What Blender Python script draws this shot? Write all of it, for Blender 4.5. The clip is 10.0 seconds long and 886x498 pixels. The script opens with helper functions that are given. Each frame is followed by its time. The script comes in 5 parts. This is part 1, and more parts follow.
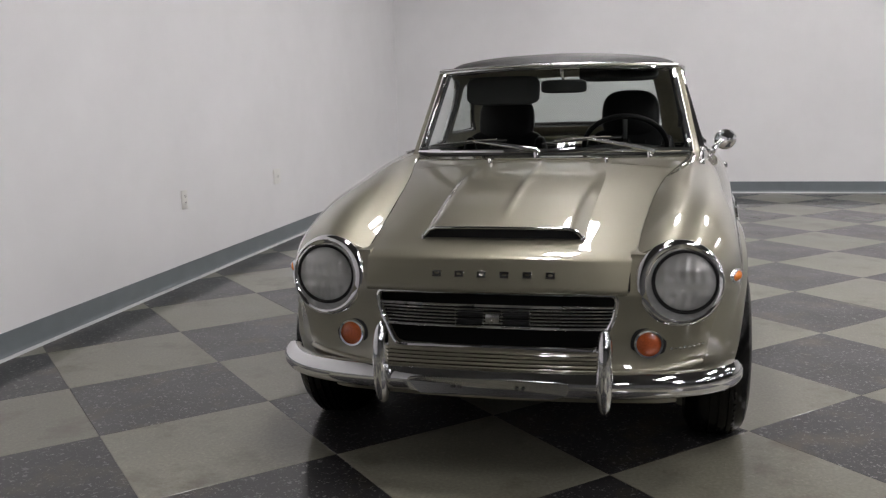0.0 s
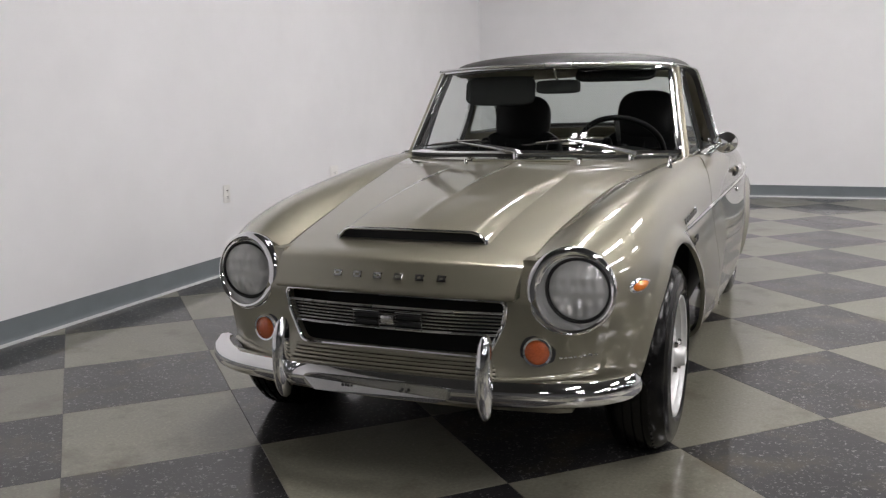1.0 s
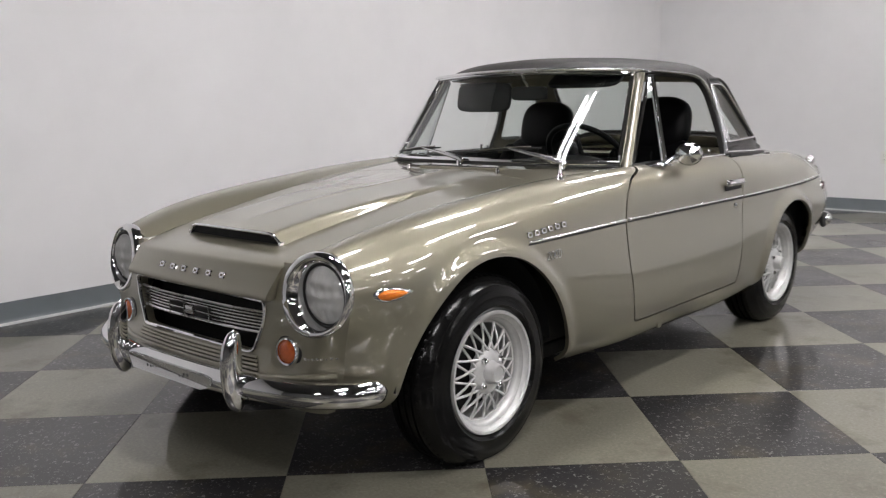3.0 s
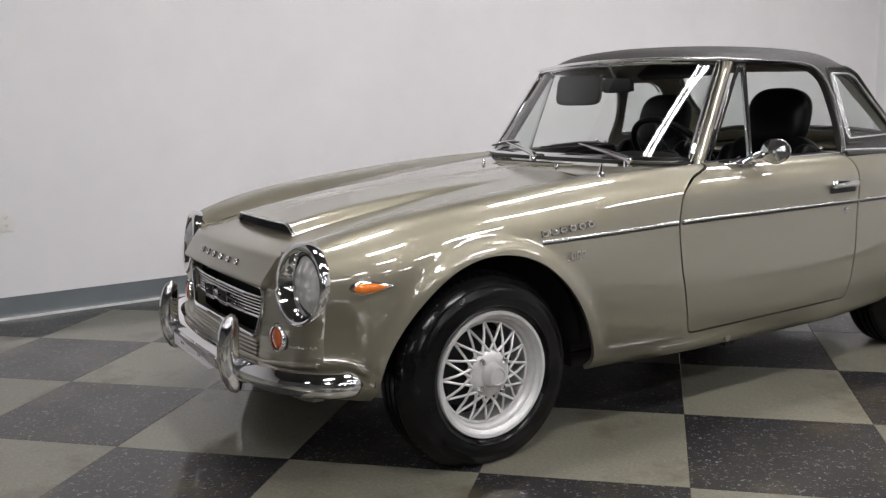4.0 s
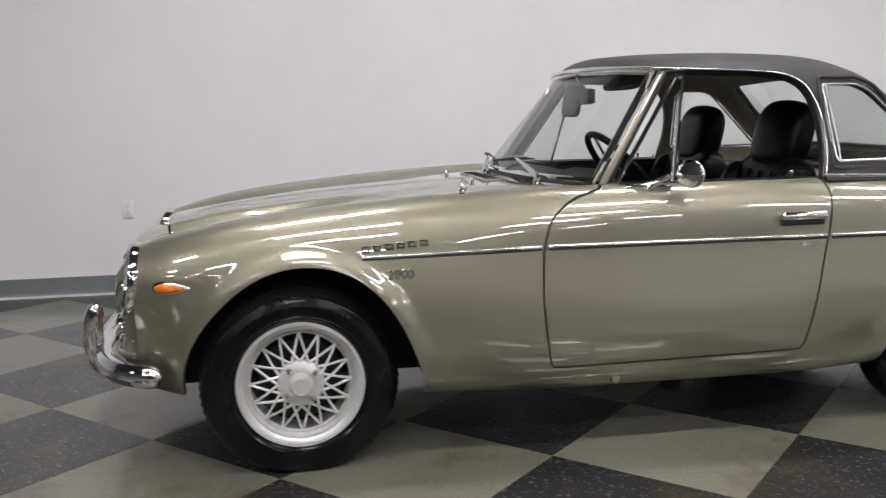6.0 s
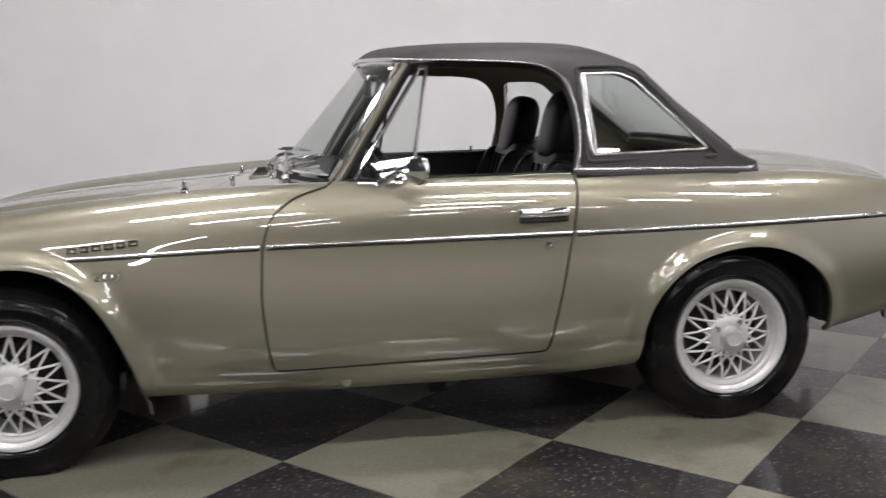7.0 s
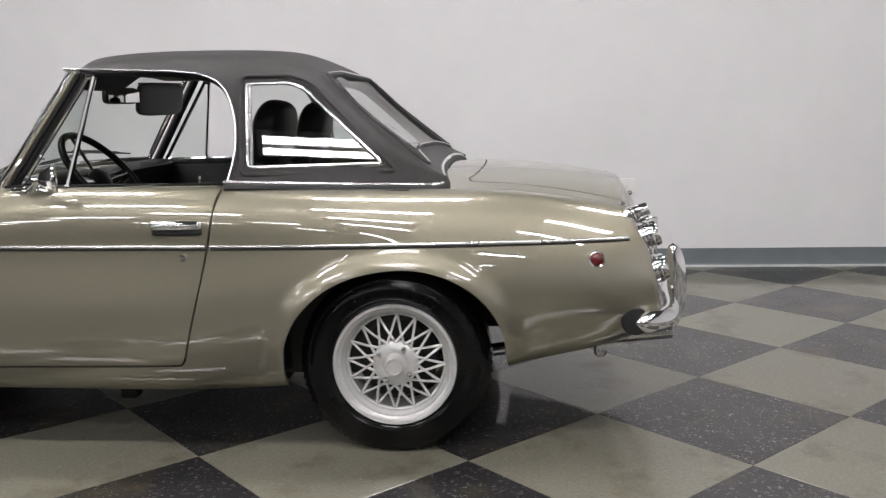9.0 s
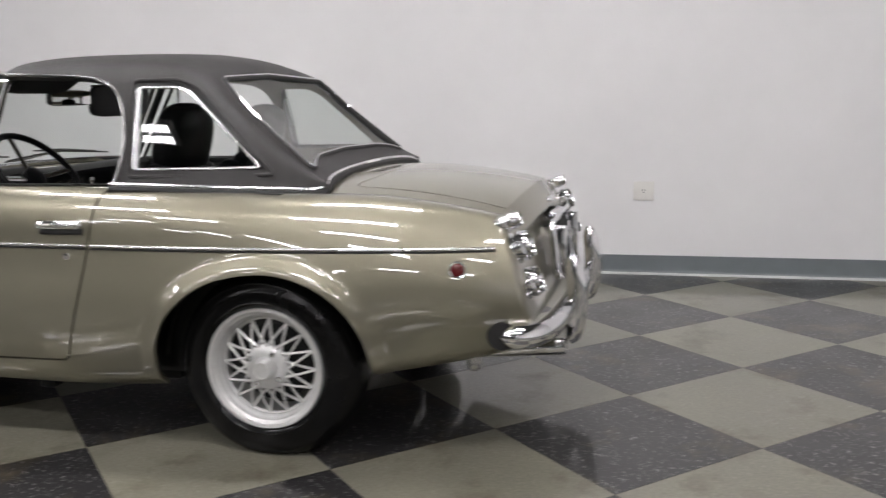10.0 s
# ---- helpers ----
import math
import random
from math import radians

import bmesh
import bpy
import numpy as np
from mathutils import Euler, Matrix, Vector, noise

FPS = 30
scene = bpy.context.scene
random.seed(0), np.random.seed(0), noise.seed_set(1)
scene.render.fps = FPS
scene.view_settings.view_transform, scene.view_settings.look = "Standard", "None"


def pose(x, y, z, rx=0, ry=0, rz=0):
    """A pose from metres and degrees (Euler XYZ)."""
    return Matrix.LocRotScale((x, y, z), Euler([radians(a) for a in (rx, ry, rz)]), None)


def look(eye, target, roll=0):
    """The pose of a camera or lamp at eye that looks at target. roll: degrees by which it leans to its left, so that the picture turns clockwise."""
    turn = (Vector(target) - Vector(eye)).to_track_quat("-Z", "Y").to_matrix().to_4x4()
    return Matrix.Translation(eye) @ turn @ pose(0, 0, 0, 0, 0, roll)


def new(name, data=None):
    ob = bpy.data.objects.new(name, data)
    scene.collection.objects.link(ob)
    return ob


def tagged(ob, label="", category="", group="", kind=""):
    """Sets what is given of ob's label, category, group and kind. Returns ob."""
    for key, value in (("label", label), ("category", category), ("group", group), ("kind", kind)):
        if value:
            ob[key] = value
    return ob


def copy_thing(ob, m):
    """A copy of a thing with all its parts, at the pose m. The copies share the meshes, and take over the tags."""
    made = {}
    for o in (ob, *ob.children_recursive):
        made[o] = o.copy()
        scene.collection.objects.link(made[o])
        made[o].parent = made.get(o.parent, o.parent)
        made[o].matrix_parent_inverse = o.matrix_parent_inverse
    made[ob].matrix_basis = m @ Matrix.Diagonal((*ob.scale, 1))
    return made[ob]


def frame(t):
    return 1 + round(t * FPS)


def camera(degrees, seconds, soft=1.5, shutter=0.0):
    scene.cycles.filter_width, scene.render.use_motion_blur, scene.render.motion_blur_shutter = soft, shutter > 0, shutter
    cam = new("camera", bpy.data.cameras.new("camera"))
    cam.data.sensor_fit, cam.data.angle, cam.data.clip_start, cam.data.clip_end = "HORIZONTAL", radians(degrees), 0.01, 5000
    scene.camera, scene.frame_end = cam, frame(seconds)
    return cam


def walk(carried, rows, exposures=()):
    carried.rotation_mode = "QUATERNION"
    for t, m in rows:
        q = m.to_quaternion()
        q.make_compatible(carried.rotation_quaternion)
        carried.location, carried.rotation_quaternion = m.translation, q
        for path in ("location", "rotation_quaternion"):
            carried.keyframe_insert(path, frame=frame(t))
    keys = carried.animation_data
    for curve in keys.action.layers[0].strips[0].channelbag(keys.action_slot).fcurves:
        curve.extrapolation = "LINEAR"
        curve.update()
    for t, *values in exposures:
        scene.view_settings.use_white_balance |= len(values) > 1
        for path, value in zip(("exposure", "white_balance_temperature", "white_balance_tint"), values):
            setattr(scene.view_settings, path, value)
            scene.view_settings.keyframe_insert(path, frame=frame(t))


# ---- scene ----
cam = camera(52.7, 10.0, soft=1.25, shutter=0.42)
PATH = [
    (0, (0.444, -3.064, 1.142), (-0.005, -1.147, 0.793), -1.4),
    (0.5, (0.777, -2.985, 1.14), (0.161, -1.114, 0.792), -1.3),
    (1, (1.118, -2.861, 1.14), (0.368, -1.04, 0.792), -1.3),
    (1.5, (1.45, -2.719, 1.133), (0.511, -0.987, 0.788), -1.2),
    (2, (1.814, -2.512, 1.142), (0.837, -0.803, 0.791), -1.4),
    (2.2, (1.944, -2.439, 1.135), (0.913, -0.759, 0.798), -1.1),
    (3.3, (2.595, -1.934, 1.12), (1.163, -0.578, 0.788), -1.5),
    (3.5, (2.684, -1.797, 1.104), (1.174, -0.527, 0.775), -1.6),
    (4, (2.878, -1.507, 1.101), (1.206, -0.459, 0.775), -1.5),
    (4.5, (3.085, -1.163, 1.11), (1.321, -0.28, 0.782), -1.5),
    (5, (3.241, -0.815, 1.109), (1.381, -0.157, 0.782), -1.3),
    (5.2, (3.304, -0.648, 1.097), (1.425, -0.041, 0.778), -1.2),
    (6.3, (3.443, 0.236, 1.118), (1.494, 0.535, 0.783), -1.1),
    (6.5, (3.463, 0.472, 1.153), (1.517, 0.761, 0.792), -1.3),
    (7, (3.483, 0.91, 1.108), (1.532, 1.196, 0.774), -1.6),
    (7.5, (3.476, 1.326, 1.127), (1.514, 1.501, 0.782), -1.6),
    (8, (3.486, 1.763, 1.11), (1.515, 1.822, 0.78), -1.6),
    (8.5, (3.473, 2.209, 1.119), (1.502, 2.148, 0.782), -1.4),
    (9, (3.437, 2.657, 1.119), (1.472, 2.498, 0.783), -1.2),
    (9.5, (3.367, 3.052, 1.132), (1.44, 2.64, 0.789), -1.1),
    (10, (3.243, 3.488, 1.131), (1.331, 3.012, 0.79), -1.2),
]
walk(cam, [(t, look(eye, target, roll)) for t, eye, target, roll in PATH], exposures=[(0, -0.2), (0.4, 0.0), (10, 0.0)])


# ---- world and light ----
world = bpy.data.worlds.new("world")
scene.world = world
world.use_nodes = True
world.node_tree.nodes["Background"].inputs[0].default_value = (0.6, 0.65, 0.7, 1)
world.node_tree.nodes["Background"].inputs[1].default_value = 0.05
scene.view_settings.exposure = 0.0
ROOM = (-2.37, 24.0, -11.0, 6.82, 3.8)     # west, east, south, north, ceiling height
TUBE_GLOW = 57.0
LIGHT_FIRST, LIGHT_STEP = (0.0, -0.28), (2.5, 2.44)     # one light of the ceiling grid, and the spacing both ways
TILE_PARITY = 0


# ---- materials ----
def material(name, color, rough=0.5, metal=0.0, coat=0.0, noise_scale=0.0, amount=0.0, bump=0.0, bump_scale=0.0,
             spec=0.5, patches=0.0, patch_scale=1.5, rough_vary=0.0):
    """A principled surface with grain at one scale, patches at another, and fine relief."""
    m = bpy.data.materials.new(name)
    m.use_nodes = True
    nt = m.node_tree
    b = nt.nodes["Principled BSDF"]
    b.inputs["Base Color"].default_value = (*color, 1)
    b.inputs["Roughness"].default_value = rough
    b.inputs["Metallic"].default_value = metal
    b.inputs["Coat Weight"].default_value = coat
    b.inputs["Coat Roughness"].default_value = 0.015
    b.inputs["Specular IOR Level"].default_value = spec
    co = nt.nodes.new("ShaderNodeTexCoord")
    out = None
    if amount or patches:
        base = nt.nodes.new("ShaderNodeRGB")
        base.outputs[0].default_value = (*color, 1)
        out = base.outputs[0]
        for scale, depth in ((noise_scale, amount), (patch_scale, patches)):
            if not depth:
                continue
            n = nt.nodes.new("ShaderNodeTexNoise")
            n.inputs["Scale"].default_value = scale
            n.inputs["Detail"].default_value = 5
            nt.links.new(co.outputs["Object"], n.inputs["Vector"])
            r = nt.nodes.new("ShaderNodeMapRange")
            r.inputs["From Min"].default_value, r.inputs["From Max"].default_value = 0.3, 0.7
            r.inputs["To Min"].default_value, r.inputs["To Max"].default_value = 1 - depth, 1 + depth
            nt.links.new(n.outputs["Fac"], r.inputs["Value"])
            v = nt.nodes.new("ShaderNodeVectorMath")
            v.operation = "SCALE"
            nt.links.new(out, v.inputs[0])
            nt.links.new(r.outputs[0], v.inputs["Scale"])
            out = v.outputs[0]
        nt.links.new(out, b.inputs["Base Color"])
    if rough_vary:
        n = nt.nodes.new("ShaderNodeTexNoise")
        n.inputs["Scale"].default_value = 3.0
        n.inputs["Detail"].default_value = 6
        nt.links.new(co.outputs["Object"], n.inputs["Vector"])
        r = nt.nodes.new("ShaderNodeMapRange")
        r.inputs["From Min"].default_value, r.inputs["From Max"].default_value = 0.3, 0.7
        r.inputs["To Min"].default_value, r.inputs["To Max"].default_value = rough - rough_vary, rough + rough_vary
        nt.links.new(n.outputs["Fac"], r.inputs["Value"])
        nt.links.new(r.outputs[0], b.inputs["Roughness"])
    if bump:
        n = nt.nodes.new("ShaderNodeTexNoise")
        n.inputs["Scale"].default_value = bump_scale
        n.inputs["Detail"].default_value = 3
        nt.links.new(co.outputs["Object"], n.inputs["Vector"])
        k = nt.nodes.new("ShaderNodeBump")
        k.inputs["Strength"].default_value = bump
        k.inputs["Distance"].default_value = 0.002
        nt.links.new(n.outputs["Fac"], k.inputs["Height"])
        nt.links.new(k.outputs[0], b.inputs["Normal"])
    return m


def glass(name, tint=(0.93, 0.97, 0.95), clear=0.9, sheen=0.08, milky=0.0):
    """A thin pane: clear, with a mirror-like sheen by Fresnel."""
    m = bpy.data.materials.new(name)
    m.use_nodes = True
    nt = m.node_tree
    nt.nodes.remove(nt.nodes["Principled BSDF"])
    o = nt.nodes["Material Output"]
    t = nt.nodes.new("ShaderNodeBsdfTransparent")
    t.inputs[0].default_value = (*(c * clear for c in tint), 1)
    g = nt.nodes.new("ShaderNodeBsdfGlossy")
    g.inputs["Roughness"].default_value = 0.01
    f = nt.nodes.new("ShaderNodeLayerWeight")
    f.inputs["Blend"].default_value = 0.5
    p = nt.nodes.new("ShaderNodeMath")
    p.operation = "POWER"
    p.inputs[1].default_value = 5.0
    nt.links.new(f.outputs["Facing"], p.inputs[0])
    r = nt.nodes.new("ShaderNodeMapRange")
    r.inputs["To Min"].default_value, r.inputs["To Max"].default_value = sheen, 1.0
    nt.links.new(p.outputs[0], r.inputs["Value"])
    x = nt.nodes.new("ShaderNodeMixShader")
    nt.links.new(r.outputs[0], x.inputs[0])
    nt.links.new(t.outputs[0], x.inputs[1])
    nt.links.new(g.outputs[0], x.inputs[2])
    nt.links.new(x.outputs[0], o.inputs[0])
    if milky:                                               # pressed glass scatters part of the light
        d = nt.nodes.new("ShaderNodeBsdfDiffuse")
        d.inputs[0].default_value = (0.85, 0.85, 0.84, 1)
        k = nt.nodes.new("ShaderNodeMixShader")
        k.inputs[0].default_value = milky
        nt.links.new(x.outputs[0], k.inputs[1])
        nt.links.new(d.outputs[0], k.inputs[2])
        nt.links.new(k.outputs[0], o.inputs[0])
    return m


def glow(name, color, strength):
    m = bpy.data.materials.new(name)
    m.use_nodes = True
    b = m.node_tree.nodes["Principled BSDF"]
    b.inputs["Base Color"].default_value = (*color, 1)
    b.inputs["Emission Color"].default_value = (*color, 1)
    b.inputs["Emission Strength"].default_value = strength
    return m


PAINT = material("olive_champagne_paint", (0.275, 0.257, 0.192), 0.42, 0.80, 1.0, 900, 0.12, patches=0.03)
PAINT.node_tree.nodes["Principled BSDF"].inputs["Coat IOR"].default_value = 2.0
BRIGHT = material("satin_bright_trim", (0.86, 0.86, 0.86), 0.26, 1.0, rough_vary=0.04)
CHROME = material("chrome", (0.83, 0.83, 0.84), 0.06, 1.0, rough_vary=0.02)
DULL_CHROME = material("worn_chrome", (0.62, 0.62, 0.62), 0.2, 1.0, rough_vary=0.06)
VINYL = material("black_grained_vinyl", (0.0225, 0.0208, 0.0202), 0.45, 0, 0, 40, 0.12, 0.5, 900, patches=0.1, patch_scale=3)
TRIM_BLACK = material("black_trim", (0.006, 0.006, 0.006), 0.5, bump=0.06, bump_scale=200, amount=0.1, noise_scale=30)
LEATHER = material("black_seat_vinyl", (0.004, 0.004, 0.0045), 0.34, 0, 0.0, 30, 0.15, 0.05, 250, spec=0.12)
LINING = material("beige_headlining", (0.22, 0.20, 0.155), 0.8, 0, 0, 60, 0.08, 0.2, 600)
RUBBER = material("tyre_rubber", (0.005, 0.005, 0.005), 0.17, 0, 0.0, 25, 0.2, 0.05, 250, spec=0.2)
SEAL = material("rubber_seal_and_gap_black", (0.01, 0.01, 0.01), 0.6, amount=0.1, noise_scale=40)
# underbody black, also used for the shade in openings and between ribs
DARK = material("underbody_and_shade_black", (0.004, 0.004, 0.004), 0.8, amount=0.2, noise_scale=15)
ALLOY = material("silver_painted_alloy", (0.60, 0.60, 0.59), 0.36, 0.35, 0.3, 60, 0.05, patches=0.05, patch_scale=8)
AMBER = material("amber_lens", (0.80, 0.20, 0.02), 0.15, 0, 0.8, 200, 0.15)
ORANGE = material("dark_orange_lens", (0.42, 0.085, 0.02), 0.2, 0, 0.8, 200, 0.2)
DEEP_RED = material("deep_red_lens", (0.11, 0.006, 0.008), 0.18, 0, 0.8, 200, 0.3)
RED = material("red_lens", (0.28, 0.015, 0.012), 0.15, 0, 0.8, 200, 0.2)
PANE = glass("window_glass", sheen=0.055)
LAMP_GLASS = glass("lamp_glass", (1, 1, 1), 0.98, 0.25, 0.36)
REFLECTOR = material("lamp_reflector", (0.95, 0.95, 0.94), 0.10, 0.9, bump=1.0, bump_scale=38)
next(n for n in REFLECTOR.node_tree.nodes if n.type == "BUMP").inputs["Distance"].default_value = 0.012
GREY_WALL = material("grey_wall_paint", (0.13, 0.13, 0.13), 0.6, 0, 0, 6, 0.03, 0.1, 200, patches=0.05, patch_scale=0.7)
WALL = material("white_wall_paint", (0.76, 0.755, 0.76), 0.55, 0, 0, 6, 0.012, 0.12, 220, patches=0.03, patch_scale=1.1)
BASE = material("grey_blue_baseboard", (0.155, 0.175, 0.185), 0.28, amount=0.06, noise_scale=8)
SHOE = material("pale_grey_strip", (0.42, 0.43, 0.43), 0.3, amount=0.08, noise_scale=12)
CEIL = material("dark_grey_ceiling", (0.10, 0.10, 0.10), 0.85, amount=0.05, noise_scale=60)
PLATE = material("white_socket_plate", (0.74, 0.73, 0.70), 0.35, amount=0.03, noise_scale=20)
SLOT = material("dark_slot", (0.03, 0.03, 0.03), 0.6)
TUBE = glow("lit_tube", (1.0, 0.965, 0.98), TUBE_GLOW)
FIXTURE = material("white_enamel", (0.8, 0.8, 0.8), 0.3, amount=0.02, noise_scale=20)


# ---- mesh helpers ----
def spline(knots, values):
    """A natural cubic spline through the values (rows) at the knots; returns a function."""
    x, y = np.array(knots, float), np.array(values, float)
    if y.ndim == 1:
        y = y[:, None]
    n, h = len(x), np.diff(np.array(knots, float))
    a, r = np.zeros((n, n)), np.zeros((n, y.shape[1]))
    a[0, 0] = a[-1, -1] = 1
    for i in range(1, n - 1):
        a[i, i - 1], a[i, i], a[i, i + 1] = h[i - 1], 2 * (h[i - 1] + h[i]), h[i]
        r[i] = 6 * ((y[i + 1] - y[i]) / h[i] - (y[i] - y[i - 1]) / h[i - 1])
    m = np.linalg.solve(a, r)

    def at(q):
        i = int(min(max(np.searchsorted(x, q) - 1, 0), n - 2))
        t, u = q - x[i], x[i + 1] - q
        v = (m[i] * u ** 3 + m[i + 1] * t ** 3) / (6 * h[i]) + (y[i] / h[i] - m[i] * h[i] / 6) * u + (y[i + 1] / h[i] - m[i + 1] * h[i] / 6) * t
        return v if len(v) > 1 else float(v[0])
    return at


def along(points):
    """A smooth curve through points, run from 0 to 1 by length."""
    p = np.array(points, float)
    d = np.concatenate([[0], np.cumsum(np.linalg.norm(np.diff(p, axis=0), axis=1))])
    return spline(d / d[-1], p)


def smooth(a, b, v):
    t = min(max((v - a) / (b - a), 0), 1)
    return t * t * (3 - 2 * t)


def grid(fn, us, vs, close_v=False, close_u=False):
    """A sheet of quads over fn(u, v)."""
    bm = bmesh.new()
    rows = [[bm.verts.new(fn(u, v)) for v in vs] for u in us]
    nu, nv = len(us), len(vs)
    for i in range(nu if close_u else nu - 1):
        for j in range(nv if close_v else nv - 1):
            q = (rows[i][j], rows[(i + 1) % nu][j], rows[(i + 1) % nu][(j + 1) % nv], rows[i][(j + 1) % nv])
            bm.faces.new(q)
    return bm


def chaikin(pts, times=2, closed=True):
    """Rounds the corners of an outline."""
    for _ in range(times):
        out = []
        n = len(pts)
        for i in range(n if closed else n - 1):
            a, b = pts[i], pts[(i + 1) % n]
            out += [tuple(p * 0.75 + q * 0.25 for p, q in zip(a, b)), tuple(p * 0.25 + q * 0.75 for p, q in zip(a, b))]
        if not closed:
            out = [pts[0], *out, pts[-1]]
        pts = out
    return pts


def rounded(pts, r, n=4, closed=True):
    """The outline with its corners rounded off at distance r from each."""
    out = []
    k = len(pts)
    for i in range(k):
        if not closed and i in (0, k - 1):
            out.append(tuple(pts[i]))
            continue
        p, a, b = (Vector(q) for q in (pts[i], pts[i - 1], pts[(i + 1) % k]))
        d0, d1 = min(r, (a - p).length * 0.45), min(r, (b - p).length * 0.45)
        s, e = p + (a - p).normalized() * d0, p + (b - p).normalized() * d1
        for j in range(n + 1):
            t = j / n
            out.append(tuple(s * (1 - t) ** 2 + p * (2 * t * (1 - t)) + e * t * t))
    return out


def inside(poly):
    """A signed distance to an outline: negative inside."""
    p = np.array(poly, float)
    q = np.roll(p, -1, axis=0)
    d = q - p
    dd = (d * d).sum(1) + 1e-12

    def f(a, b):
        w = np.array((a, b)) - p
        t = np.clip((w * d).sum(1) / dd, 0, 1)
        e = w - d * t[:, None]
        r = math.sqrt((e * e).sum(1).min())
        c = ((p[:, 1] <= b) != (q[:, 1] <= b)) & (a < p[:, 0] + d[:, 0] * (b - p[:, 1]) / np.where(d[:, 1] == 0, 1e-12, d[:, 1]))
        return -r if c.sum() % 2 else r
    return f


def cut(bm, f):
    """Cuts the sheet along f(place) = 0 and takes away what lies where f is positive."""
    val = {v: f(v.co) for v in bm.verts}
    for v in val:
        if abs(val[v]) < 1e-6:
            val[v] = 0.0
    for e in list(bm.edges):
        a, b = e.verts
        if val[a] * val[b] < 0:
            t = val[a] / (val[a] - val[b])
            _, w = bmesh.utils.edge_split(e, a, t)
            val[w] = 0.0
    for fc in list(bm.faces):
        z = [v for v in fc.verts if val[v] == 0]
        if len(z) == 2 and any(val[v] > 0 for v in fc.verts) and any(val[v] < 0 for v in fc.verts):
            bmesh.utils.face_split(fc, z[0], z[1])
    gone = [fc for fc in bm.faces if sum(val[v] for v in fc.verts) > 0]
    bmesh.ops.delete(bm, geom=gone, context="FACES")
    return bm


def flange(bm, depth, way=None):
    """Turns the free edges of a sheet inwards, so that it shows its thickness."""
    bm.normal_update()
    edges = [e for e in bm.edges if len(e.link_faces) == 1]
    for e in edges:
        fc = e.link_faces[0]
        a, b = e.verts
        lp = next(l for l in fc.loops if l.edge == e)
        a, b = lp.vert, lp.link_loop_next.vert
        va, vb = (way or -a.normal) * depth, (way or -b.normal) * depth
        q = [bm.verts.new(p) for p in (b.co, a.co, a.co + va, b.co + vb)]
        bm.faces.new(q)
    return bm


def mirrored(bm):
    c = bm.copy()
    for v in c.verts:
        v.co.x = -v.co.x
    bmesh.ops.reverse_faces(c, faces=c.faces)
    return c


def part(name, bm, mat, parent=None, label="", smooth_shade=True, m=None):
    """Links a bmesh as one mesh object under its thing or part."""
    me = bpy.data.meshes.new(name)
    bm.normal_update()
    bm.to_mesh(me)
    bm.free()
    for mm in (mat if isinstance(mat, (list, tuple)) else [mat]):
        me.materials.append(mm)
    if smooth_shade:
        me.shade_smooth()
        me.set_sharp_from_angle(angle=radians(38))
    ob = new(name, me)
    if parent is not None:
        ob.parent = parent
    if m is not None:
        ob.matrix_basis = m
    return tagged(ob, label)


def again(name, ob, parent, m=None, label=""):
    """The same mesh once more as an object of its own."""
    o = new(name, ob.data)
    o.parent = parent
    if m is not None:
        o.matrix_basis = m
    return tagged(o, label)


def box(x0, x1, y0, y1, z0, z1, bevel=0.0, seg=2, bm=None):
    bm2 = bmesh.new()
    bmesh.ops.create_cube(bm2, size=1, matrix=Matrix.Translation(((x0 + x1) / 2, (y0 + y1) / 2, (z0 + z1) / 2)) @ Matrix.Diagonal((x1 - x0, y1 - y0, z1 - z0, 1)))
    if bevel:
        bmesh.ops.bevel(bm2, geom=list(bm2.edges), offset=bevel, segments=seg, profile=0.5, affect="EDGES")
    return joined(bm, bm2)


def joined(bm, extra):
    """Adds the mesh extra to bm."""
    if bm is None:
        return extra
    me = bpy.data.meshes.new("tmp")
    extra.to_mesh(me)
    extra.free()
    bm.from_mesh(me)
    bpy.data.meshes.remove(me)
    return bm


def lathe(profile, n=48, m=None, a0=0.0, a1=360.0):
    """Turns a profile of (radius, height) round the z axis."""
    whole = abs(a1 - a0) >= 359.9
    ang = [radians(a0 + (a1 - a0) * i / n) for i in range(n if whole else n + 1)]
    bm = grid(lambda a, k: (profile[k][0] * math.cos(a), profile[k][0] * math.sin(a), profile[k][1]), ang, range(len(profile)), close_u=whole)
    bmesh.ops.remove_doubles(bm, verts=bm.verts, dist=1e-5)
    if m is not None:
        bmesh.ops.transform(bm, matrix=m, verts=bm.verts)
    return bm


